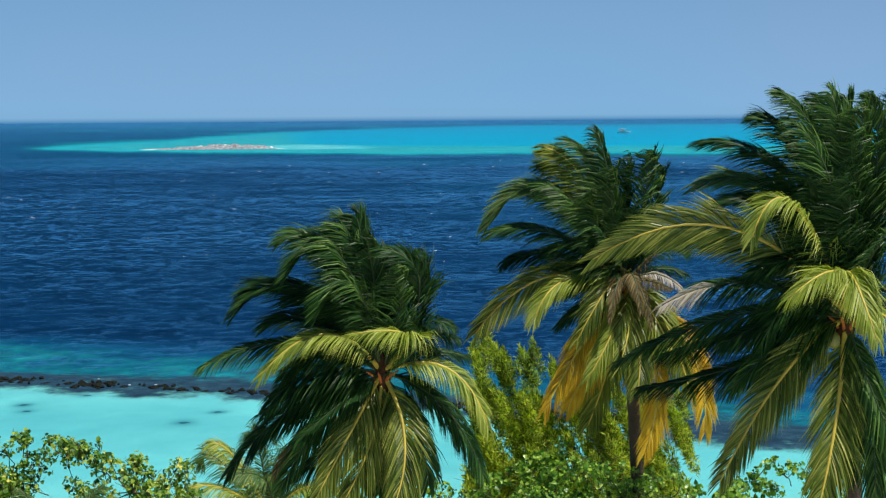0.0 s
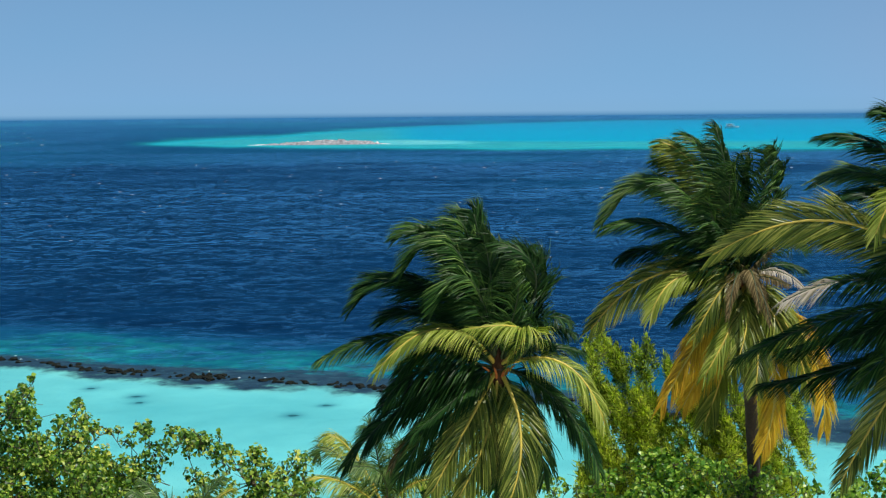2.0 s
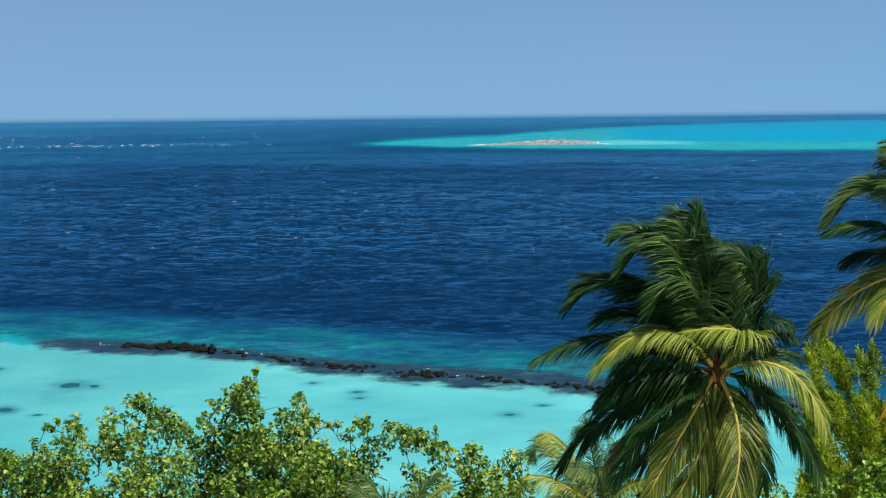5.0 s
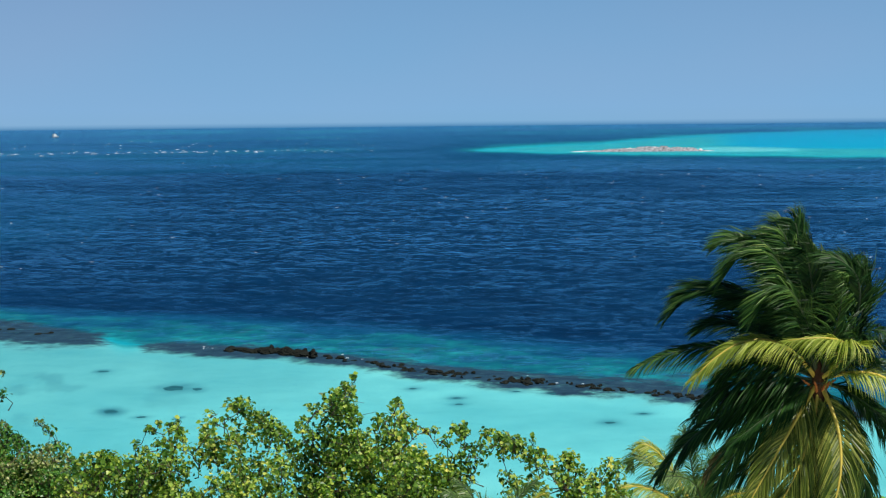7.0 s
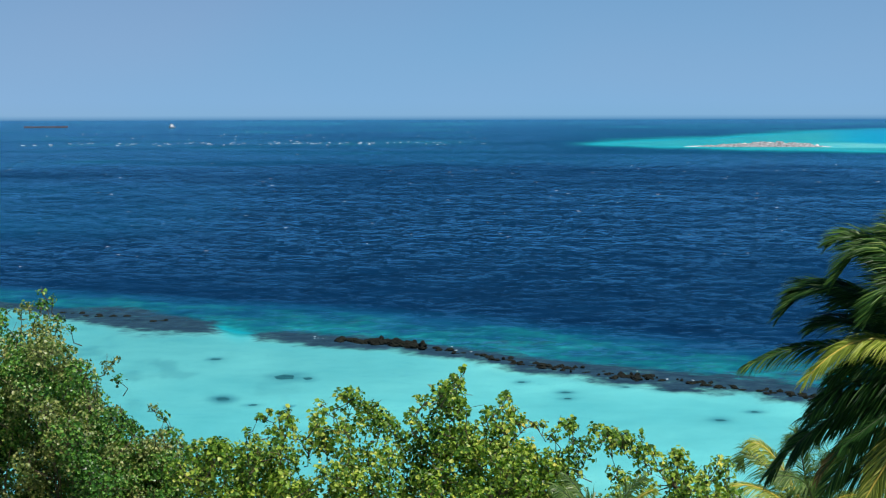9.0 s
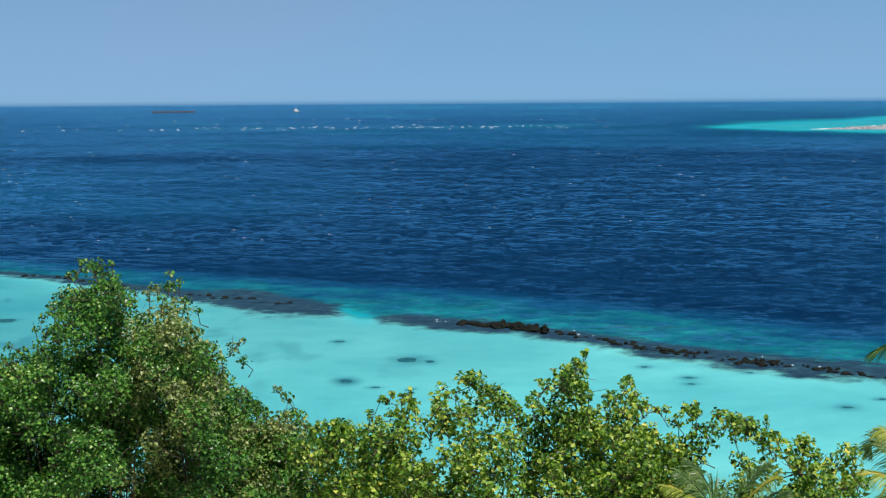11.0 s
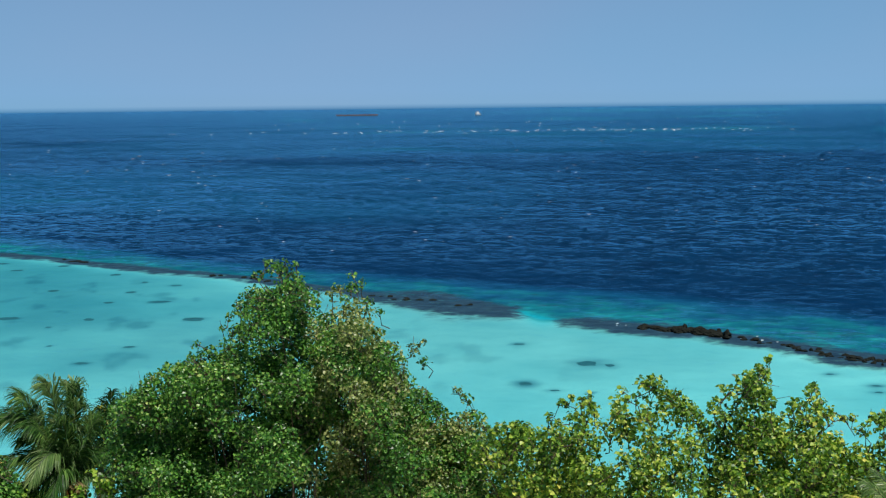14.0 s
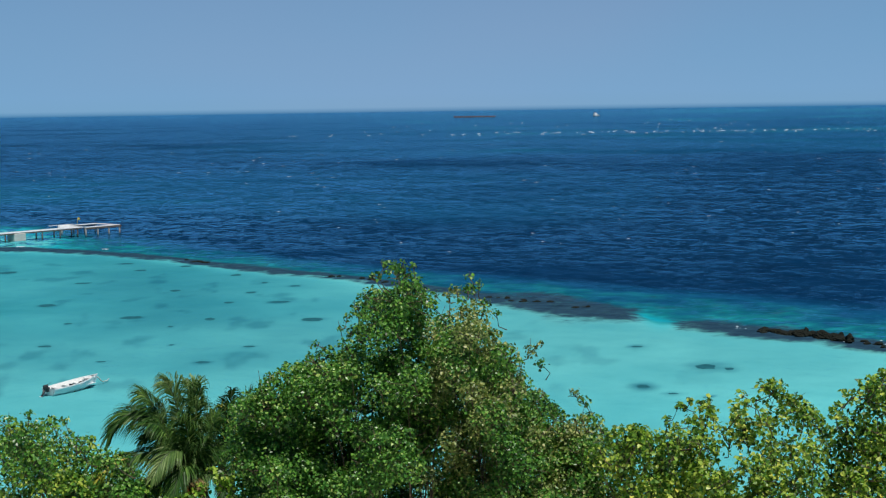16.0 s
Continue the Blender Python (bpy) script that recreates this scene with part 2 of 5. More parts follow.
GLASS_DARK = plain("dark_cabin_glass", (0.03, 0.05, 0.07), 0.08, wear=0.1, bump=0)
CONCRETE = plain("weathered_concrete", (0.46, 0.46, 0.44), 0.9, wear=0.25, scale=1.0, bump=0.3)
WET_CONCRETE = plain("wet_grey_concrete", (0.26, 0.28, 0.28), 0.7, wear=0.35, scale=1.5, bump=0.3)
PLANK = plain("bleached_grey_jetty_wood", (0.58, 0.62, 0.67), 0.85, wear=0.2, scale=2.0, bump=0.2)
DARK_WOOD = plain("wet_dark_jetty_wood", (0.10, 0.09, 0.08), 0.7, wear=0.3, scale=2.0, bump=0.3)
# sea haze is put into the barge's red, dulling it to purple-grey
HAZED_RUST = plain("haze_greyed_rusty_hull_paint", (0.125, 0.105, 0.118), 0.7, wear=0.3, scale=0.1)
ROPE = plain("pale_mooring_rope", (0.5, 0.5, 0.46), 0.9, wear=0.2, scale=9)
YELLOW = plain("faded_yellow_cloth", (0.34, 0.32, 0.10), 0.8, wear=0.2)
BARK = plain("grey_palm_bark", (0.085, 0.066, 0.055), 0.9, wear=0.4, scale=2.5, bump=0.6)
TWIG = plain("grey_brown_twig_bark", (0.11, 0.088, 0.062), 0.85, wear=0.4, scale=4, bump=0.4)
HUSK = plain("orange_brown_leaf_base", (0.42, 0.14, 0.04), 0.8, wear=0.4, scale=5, bump=0.4)
NUT = plain("green_coconut_skin", (0.20, 0.22, 0.05), 0.45, wear=0.3, scale=4)
MIDRIB = plain("yellow_green_midrib", (0.58, 0.45, 0.07), 0.5, wear=0.3, scale=2)
GREEN_RIB = plain("dull_green_midrib", (0.035, 0.065, 0.02), 0.5, wear=0.3, scale=2)
FIBRE = plain("dark_brown_crown_fibre", (0.075, 0.035, 0.018), 0.9, wear=0.5, scale=6, bump=0.5)
# sun, crown shade and glints are put into these leaflet colours
PALM_LEAF = leafy("shaded_green_palm_leaflets", [(0.1, (0.006, 0.024, 0.006)), (0.45, (0.015, 0.052, 0.012)), (0.75, (0.042, 0.108, 0.022)), (1.0, (0.19, 0.28, 0.08))], 0.08, 0.40, gloss=0.14, patch=1.3, vary=0.62)
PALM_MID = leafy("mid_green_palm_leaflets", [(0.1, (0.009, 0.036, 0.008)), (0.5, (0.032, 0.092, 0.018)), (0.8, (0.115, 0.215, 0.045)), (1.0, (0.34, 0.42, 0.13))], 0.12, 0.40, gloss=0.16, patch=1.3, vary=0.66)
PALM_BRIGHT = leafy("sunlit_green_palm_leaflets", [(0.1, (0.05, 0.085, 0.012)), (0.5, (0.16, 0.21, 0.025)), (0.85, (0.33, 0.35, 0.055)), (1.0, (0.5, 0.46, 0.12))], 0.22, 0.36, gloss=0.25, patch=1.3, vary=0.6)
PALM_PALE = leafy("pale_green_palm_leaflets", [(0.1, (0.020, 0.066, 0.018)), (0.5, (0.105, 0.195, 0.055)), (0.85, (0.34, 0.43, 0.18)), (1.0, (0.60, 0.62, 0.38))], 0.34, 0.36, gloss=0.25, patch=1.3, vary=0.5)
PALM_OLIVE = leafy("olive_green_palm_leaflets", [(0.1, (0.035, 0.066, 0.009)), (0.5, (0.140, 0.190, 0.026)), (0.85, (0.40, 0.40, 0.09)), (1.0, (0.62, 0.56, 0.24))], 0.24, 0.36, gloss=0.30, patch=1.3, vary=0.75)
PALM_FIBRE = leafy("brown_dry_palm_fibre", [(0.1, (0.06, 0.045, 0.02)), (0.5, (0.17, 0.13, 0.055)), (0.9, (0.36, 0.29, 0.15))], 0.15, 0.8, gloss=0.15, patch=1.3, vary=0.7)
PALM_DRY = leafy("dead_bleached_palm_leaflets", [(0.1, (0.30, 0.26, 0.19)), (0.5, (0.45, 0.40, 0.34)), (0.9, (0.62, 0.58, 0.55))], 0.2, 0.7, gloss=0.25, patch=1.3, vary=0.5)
PALM_LIGHT = leafy("sunlit_yellow_green_palm_leaflets", [(0.1, (0.09, 0.15, 0.018)), (0.5, (0.29, 0.36, 0.055)), (0.9, (0.62, 0.62, 0.18))], 0.3, gloss=0.25, patch=1.3, vary=0.5)
PALM_YELLOW = leafy("withering_yellow_palm_leaflets", [(0.1, (0.30, 0.17, 0.015)), (0.5, (0.66, 0.43, 0.03)), (0.9, (0.84, 0.66, 0.08))], 0.3, gloss=0.25, patch=1.3, vary=0.5)
LEAF_DARK = leafy("glossy_dark_green_leaves", [(0.08, (0.010, 0.044, 0.007)), (0.42, (0.048, 0.170, 0.024)), (0.76, (0.14, 0.32, 0.050)), (1.0, (0.42, 0.52, 0.15))], 0.24, 0.36, gloss=0.42)
LEAF_DARK_ONE = leafy("glossy_dark_green_leaves_one", [(0.08, (0.010, 0.044, 0.007)), (0.42, (0.048, 0.170, 0.024)), (0.76, (0.14, 0.32, 0.050)), (1.0, (0.42, 0.52, 0.15))], 0.24, 0.36, gloss=0.42, single=True)
LEAF_LIME = leafy("yellow_green_heart_leaves", [(0.05, (0.016, 0.056, 0.008)), (0.35, (0.068, 0.175, 0.020)), (0.66, (0.24, 0.38, 0.045)), (0.90, (0.54, 0.60, 0.12)), (1.0, (0.82, 0.70, 0.15))], 0.28, 0.4, gloss=0.35)
LEAF_LIME_ONE = leafy("yellow_green_heart_leaves_one", [(0.05, (0.016, 0.056, 0.008)), (0.35, (0.068, 0.175, 0.020)), (0.66, (0.24, 0.38, 0.045)), (0.90, (0.54, 0.60, 0.12)), (1.0, (0.82, 0.70, 0.15))], 0.28, 0.4, gloss=0.35, single=True)
LEAF_BROWN = leafy("sun_dried_olive_leaves", [(0.05, (0.05, 0.085, 0.02)), (0.5, (0.14, 0.215, 0.05)), (0.9, (0.44, 0.45, 0.17))], 0.25)
LEAF_BUSH = leafy("bright_green_bush_leaves", [(0.05, (0.018, 0.070, 0.010)), (0.45, (0.11, 0.27, 0.025)), (0.8, (0.36, 0.52, 0.07)), (1.0, (0.60, 0.66, 0.18))], 0.36, 0.36)
LEAF_BUSH_ONE = leafy("bright_green_bush_leaves_one", [(0.05, (0.018, 0.070, 0.010)), (0.45, (0.11, 0.27, 0.025)), (0.8, (0.36, 0.52, 0.07)), (1.0, (0.60, 0.66, 0.18))], 0.36, 0.36, single=True)
NEEDLE = leafy("feathery_olive_needles", [(0.05, (0.06, 0.115, 0.015)), (0.5, (0.36, 0.44, 0.06)), (0.9, (0.76, 0.74, 0.15))], 0.6, 0.75, gloss=0.22)


# ---- mesh helpers ----
def mesh_from(verts, faces, name="mesh", smooth=False):
    me = bpy.data.meshes.new(name)
    me.from_pydata(verts.tolist() if isinstance(verts, np.ndarray) else verts, [], faces.tolist() if isinstance(faces, np.ndarray) else faces)
    if smooth:
        me.shade_smooth()
    me.update()
    return me


def part(name, data, mat, parent=None, label="", smooth=False):
    """Links a bmesh or mesh as one object under a thing or a part."""
    if isinstance(data, bmesh.types.BMesh):
        me = bpy.data.meshes.new(name)
        data.to_mesh(me)
        data.free()
        if smooth:
            me.shade_smooth()
    else:
        me = data
    if not me.materials:
        me.materials.append(mat)
    ob = new(name, me)
    ob.parent = parent
    if label:
        tagged(ob, label)
    return ob


def thing(name, at, label, category, group="", kind=""):
    ob = new(name)
    ob.empty_display_size = 0.2
    ob.matrix_world = at if isinstance(at, Matrix) else Matrix.Translation(at)
    return tagged(ob, label, category, group, kind)


def box(bm, cx, cy, cz, sx, sy, sz, bevel=0.0, rot=None):
    m = Matrix.Translation((cx, cy, cz)) @ (rot or Matrix.Identity(4)) @ Matrix.Diagonal((sx, sy, sz, 1))
    vs = bmesh.ops.create_cube(bm, size=1, matrix=m)["verts"]
    if bevel:
        es = list({e for v in vs for e in v.link_edges})
        bmesh.ops.bevel(bm, geom=es, offset=bevel, segments=1, affect="EDGES")
    return bm


def boxed(*a, **k):
    return box(bmesh.new(), *a, **k)


def tube(points, radii, sides=7, cap=True):
    """A tapered tube along points, as (verts, faces)."""
    pts = [Vector(q) for q in points]
    vs, fs = [], []
    for i, q in enumerate(pts):
        way = (pts[min(i + 1, len(pts) - 1)] - pts[max(i - 1, 0)]).normalized()
        side = way.cross(Vector((0.31, 0.17, 1)) if abs(way.z) < 0.9 else Vector((1, 0.2, 0))).normalized()
        up = side.cross(way)
        for k in range(sides):
            a = 2 * math.pi * k / sides
            vs.append(q + (side * math.cos(a) + up * math.sin(a)) * radii[i])
    for i in range(len(pts) - 1):
        for k in range(sides):
            a, b = i * sides + k, i * sides + (k + 1) % sides
            fs.append((a, b, b + sides, a + sides))
    if cap:
        fs.append(tuple(range(sides))[::-1])
        fs.append(tuple(range((len(pts) - 1) * sides, len(pts) * sides)))
    return [tuple(v) for v in vs], fs


def tube_mesh(points, radii, sides=7):
    return mesh_from(*tube(points, radii, sides), smooth=True)


def joined(pieces):
    """Several (verts, faces) as one."""
    vs, fs = [], []
    for v, f in pieces:
        k = len(vs)
        vs.extend(v)
        fs.extend(tuple(i + k for i in q) for q in f)
    return vs, fs


# ---- the ground: land, beach, lagoon, reef wall, drop-off and far banks in one sheet ----
REEF_AZ = [-60, -39.6, -36.7, -33.8, -31.8, -29.7, -26.9, -22.3, -17.5, -15.4, -10.3, -5.5, -0.2, 4.3, 11.5, 19.5, 24, 40]
REEF_R = [400, 285, 274, 257, 243, 231, 219, 196, 181, 172, 163, 151, 143.5, 138, 130, 122, 119, 110]
DEEP_AZ = [-60, -39.6, -35.7, -29.7, -24.4, -16.5, -8.3, 0, 4, 12, 24, 40]
DEEP_R = [520, 355, 308, 248, 222, 198, 181, 161, 156, 146, 133, 122]


# dark coral heads on the lagoon floor: heading, distance, width, depth
HEADS = [(-14.4, 143.5, 4.6, 5.5), (-13.6, 142.5, 2.0, 3.0), (-15.6, 130, 1.9, 1.6), (-5.8, 140, 1.4, 1.6), (-4.2, 135, 1.6, 1.4), (-4.1, 132, 1.5, 1.4),
         (1.4, 124, 1.8, 1.7), (-2.0, 138, 1.6, 1.2), (-0.7, 137, 1.7, 1.3), (2.6, 128, 1.5, 1.2), (-26.0, 172, 1.6, 2.0), (-38.1, 200, 5.0, 5.3),
         (-33.6, 211, 3.0, 4.6), (-35.3, 250, 4.5, 4.6), (-34.8, 239, 3.8, 4.3), (-33.2, 243, 3.5, 5.3), (-31.4, 228, 3.7, 4.6), (-30.4, 217, 1.9, 3.5),
         (-31.7, 196, 2.5, 4.0), (-29.9, 195, 5.9, 3.9), (-28.7, 178, 5.1, 6.6), (-31.0, 159, 2.6, 2.3), (-32.4, 181, 2.6, 4.9), (-37.4, 182, 1.9, 2.9),
         (-38.2, 165, 3.0, 2.8), (-33.8, 162, 1.2, 1.6), (-33.8, 176, 1.3, 2.3), (-30.9, 206, 2.9, 3.8), (-39.4, 243, 6.1, 6.1), (-16.7, 133, 2.4, 3.4),
         (-16.9, 155, 2.2, 2.2), (-14.3, 129, 0.9, 1.2), (-29.3, 212, 3.0, 3.3), (-36.8, 224, 4.8, 4.5), (-36.3, 153, 2.2, 1.7), (-25.7, 165, 1.8, 2.0),
         (-32.7, 150, 3.2, 2.7), (-35.2, 185, 6.0, 5.1)]


def fbm(x, y, scale, seed=0.0):
    """Smooth value noise, three octaves, on arrays."""
    out, amp = np.zeros_like(x), 0.57
    for o in range(3):
        u, v = x * scale * 2 ** o + seed * 13.7 + o * 5.1, y * scale * 2 ** o - seed * 7.3 + o * 9.2
        iu, iv = np.floor(u), np.floor(v)
        fu, fv = u - iu, v - iv
        fu, fv = fu * fu * (3 - 2 * fu), fv * fv * (3 - 2 * fv)
        def h(a, b):
            k = np.sin(a * 127.1 + b * 311.7 + seed) * 43758.5453
            return k - np.floor(k)
        out += amp * ((h(iu, iv) * (1 - fu) + h(iu + 1, iv) * fu) * (1 - fv) + (h(iu, iv + 1) * (1 - fu) + h(iu + 1, iv + 1) * fu) * fv)
        amp *= 0.5
    return out


def step(x, a, b):
    t = np.clip((x - a) / (b - a), 0, 1)
    return t * t * (3 - 2 * t)


def ground_shape(az, r):
    """Height, reef mask, weed mask and mask of the bank's deeper pool at heading az (degrees) and distance r."""
    x, y = r * np.sin(np.radians(az)), r * np.cos(np.radians(az))
    big, mid, small = fbm(x, y, 0.03, 1), fbm(x, y, 0.09, 2), fbm(x, y, 0.35, 3)
    tiny = fbm(x, y, 0.85, 4)
    rr, rd = np.interp(az, REEF_AZ, REEF_R), np.interp(az, DEEP_AZ, DEEP_R) + 9.0
    s = r - rr
    land = 3.0 - 3.4 * step(r, 40, 96) - 0.6 * step(r, 92, 112)
    lagoon = -1.0 - 0.9 * step(az, -22, -34) * step(r, 135, 200) - 0.45 * (big - 0.5)
    z = np.where(r < 112, land, land * (1 - step(r, 108, 118)) + lagoon * step(r, 108, 118))
    # the wall itself: a low dark ridge, broken near heading -16 and sunk to the far side
    gap = np.exp(-((az + 16.2) / 0.9) ** 2)
    width = 5.6 + 3.2 * mid + 7.0 * np.exp(-((az + 19.8) / 2.2) ** 2)
    reef = (1 - step(np.abs(s + 0.3 + 3 * (mid - 0.5) + 4 * (small - 0.5)), width * 0.20, width * 1.3)) * (1 - 0.8 * gap)
    reef = np.clip(reef * (0.75 + 0.6 * small), 0, 1)
    z = z + reef * 0.75
    slope = -3.75 - 1.8 * step(s, 0, np.maximum(rd - rr, 6)) - 10.5 * step(s, np.maximum(rd - rr, 6) * 0.72, np.maximum(rd - rr, 6) * 1.4 + 6)
    slope = slope + ((mid - 0.5) * 3.2 + (small - 0.5) * 2.6 + (tiny - 0.5) * 2.4 - 0.5) * step(s, 0, 6) * (1 - step(s, 60, 120))
    slope = slope + 3.0 * step(az, -36.0, -39.0) * (1 - step(s, 45, 75))
    drop = step(s, 1.0 - 14 * gap, 5.0 + 3 * gap)
    z = slope * drop + z * (1 - drop)
    outer_reef = np.clip(step(small * 0.6 + mid * 0.6, 0.50, 0.80) * step(s, 2, 6) * (1 - step(s, 12, 34)), 0, 1) * 0.5
    # slightly paler open water and far banks
    deep = step(s, 60, 160)
    # lift by heading paints brighter wave reflection into the water colour
    z = z + deep * ((big - 0.5) * 2.0 + 7.0 * (fbm(x, y * 0.6, 0.008, 14) - 0.42) + np.interp(az, [-46, -24, -17, -13, -5, 1, 12, 34], [9.0, 8.0, 5.0, 0.5, -1.0, 3.0, 5.0, 5.0]) * (1 - step(r, 520, 760)))
    bank_in = np.interp(az, [-12, -9, -5, -3, 1, 9, 15, 30, 60], [1400, 1320, 1190, 1064, 960, 880, 868, 850, 850])
    bank_out = np.interp(az, [-12, -9, -5, -3, 1, 5, 9, 13, 21, 60], [1400, 1330, 1260, 1552, 1800, 2400, 2900, 3300, 3500, 3500])
    wob = 1 + 0.05 * (fbm(az * 0.8, r * 0.004, 1.0, 5) - 0.5)
    bank = step(r * wob, bank_in * 0.98, bank_in * 1.12) * (1 - step(r * wob, bank_out * 0.76, bank_out)) * step(az, -10.5, -4)
    pool_in = np.interp(az, [4, 6, 8, 14, 25], [1260, 1180, 1120, 1080, 1060])
    pool = step(az, 4.4, 6.8) * step(r, pool_in, pool_in * 1.12) * (1 - step(r, bank_out * 0.85, bank_out * 0.97))
    z = z * (1 - bank) + bank * (-2.35 - 0.55 * pool + 1.6 * np.exp(-((az - 6.2) / 1.6) ** 2) * step(r, 1060, 1120) * (1 - step(r, 1180, 1300)) + 0.5 * (mid - 0.5))
    rim = 720 + 80 * (fbm(az * 0.5, r * 0.002, 1.0, 15) - 0.5)
    halo = step(r, rim - 30, rim + 45) * (1 - 0.15 * step(r, 2600, 4600)) * step(az, -44, -20)
    z = z + (1 - bank) * (halo * 8.8 + 2.0 * step(r, 2600, 3400))
    weed = step(fbm(az * 1.1, r * 0.14, 1.0, 8), 0.60, 0.78) * step(az, -8, -24) * (1 - step(s, -30, -8)) * step(r, 118, 140) * 0.28
    weed = weed + (0.21 * step(az, -22, -36) * step(r, 125, 195) + 0.34 * step(az, -3, -17) * (0.35 + 0.65 * step(r, 118, 160))) * (0.6 + 0.8 * fbm(az * 0.15, r * 0.02, 1.0, 12)) * (1 - step(s, -14, 2)) + 0.10 * step(fbm(az * 0.22, r * 0.035, 1.0, 9), 0.40, 0.70) * step(az, -20, -32) * step(r, 125, 140) * (1 - step(s, -60, -20))
    weed = weed * step(r, 108, 116)
    for h_az, h_r, h_w, h_d in HEADS:
        dx, dy = (az - h_az) * h_r * math.pi / 180 / (h_w * 0.62), (r - h_r) / (h_d * 0.75)
        weed = np.maximum(weed, 0.85 * np.exp(-(dx * dx + dy * dy) * 1.3) * (0.3 + 1.4 * small))
    # seen at a low angle through the surface, the floor looks lifted: depth below the sea is squeezed
    z = np.where(z < 0, z * SQUEEZE, z)
    return z, np.clip(reef * 0.97 + outer_reef, 0, 1), np.clip(weed, 0, 1), pool * bank


def sheet(name, az_steps, r_steps, height):
    """A fan-shaped sheet round the plan's origin, finer where the view goes."""
    A, R = np.meshgrid(az_steps, r_steps)
    z, *masks = height(A, R)
    verts = np.stack([R * np.sin(np.radians(A)), R * np.cos(np.radians(A)), z], -1).reshape(-1, 3)
    na, nr = len(az_steps), len(r_steps)
    i = (np.arange(nr - 1)[:, None] * na + np.arange(na - 1)[None, :]).ravel()
    faces = np.stack([i, i + 1, i + na + 1, i + na], 1)
    # round the back, the last column joins the first
    j = np.arange(nr - 1) * na
    back = np.stack([j + na - 1, j, j + na, j + 2 * na - 1], 1)
    me = mesh_from(verts, np.concatenate([faces, back]).tolist() + ([list(range(na))[::-1]] if r_steps[0] < 1 else []), name, smooth=True)
    return me, masks


AZ = np.concatenate([np.arange(-180, -46, 6.0), np.arange(-46, 34, 0.2), np.arange(34, 180, 6.0)])
RS = np.concatenate([[0.5, 12, 25, 40, 55, 70, 80], np.arange(88, 118, 3), np.arange(118, 320, 1.0), np.geomspace(320, 850, 40), np.geomspace(858, 2600, 110), np.geomspace(2650, 4880, 18)])
ground_mesh, (reef_mask, weed_mask, pool_mask) = sheet("ground", AZ, RS, ground_shape)
for key, values in (("reef", reef_mask), ("weed", weed_mask), ("pool", pool_mask)):
    at = ground_mesh.attributes.new(key, "FLOAT", "POINT")
    at.data.foreach_set("value", values.ravel().astype(np.float32))
ground = part("ground", ground_mesh, GROUND)
tagged(ground, "white sand shore and sea floor with a dark coral reef", "ground", kind="structure")


def water_shape(az, r):
    s = r - np.interp(az, REEF_AZ, REEF_R)
    # gloss is also cut by heading, which darkens parts of the open sea
    calm = np.maximum(1 - step(s, -4, 11), np.interp(az, [-30, -17, -12, -4, 2, 14], [0.0, 0.04, 0.38, 0.38, 0.12, 0.0]))
    # less sky reflection over the far bank, so its own colour shows
    calm = np.maximum(calm, 0.75 * step(r, 840, 940) * (1 - step(r, 2600, 3600)) * step(az, -9, -2))
    return np.zeros_like(r), calm


water_mesh, (calm_mask,) = sheet("water", AZ[::2] if len(AZ) % 2 else AZ, np.concatenate([np.arange(84, 320, 4.0), np.geomspace(320, 4880, 60)]), water_shape)
at = water_mesh.attributes.new("calm", "FLOAT", "POINT")
at.data.foreach_set("value", calm_mask.ravel().astype(np.float32))
water = part("water", water_mesh, WATER)
tagged(water, "rippled clear turquoise lagoon and wind-ruffled dark blue sea", "sea", kind="structure")


# ---- reef wall: exposed rocks, submerged coral, foam ----
def rock_mesh(seed):
    """One worn, pitted boulder about 1 m across."""
    bm = bmesh.new()
    bmesh.ops.create_icosphere(bm, subdivisions=3, radius=0.5)
    for v in bm.verts:
        k = 1 + noise.noise(v.co * 2.3 + Vector((seed * 3.7, 0, 0))) * 0.55 + noise.noise(v.co * 6.0 + Vector((0, seed, 0))) * 0.28 + noise.noise(v.co * 14.0) * 0.10
        v.co = Vector((v.co.x * k, v.co.y * k, v.co.z * k * 0.8))
    me = bpy.data.meshes.new("rock")
    bm.to_mesh(me)
    bm.free()
    me.materials.append(ROCK)
    return me


ROCKS = [rock_mesh(k) for k in range(9)]
rr_ = random.Random(21)


def reef_rock(az, off, w, h):
    r = float(np.interp(az, REEF_AZ, REEF_R)) + off
    ob = new("reef_rock", rr_.choice(ROCKS))
    ob.matrix_world = Matrix.Translation(polar(az, r, 0.22 * h - 0.05)) @ pose(0, 0, 0, 0, 0, -az + rr_.uniform(-25, 25)) @ Matrix.Diagonal((w, w * rr_.uniform(0.7, 1.2), h, 1))
    tagged(ob, "dark wet coral boulder standing out of the reef wall", "rock", "rocks along the reef wall")


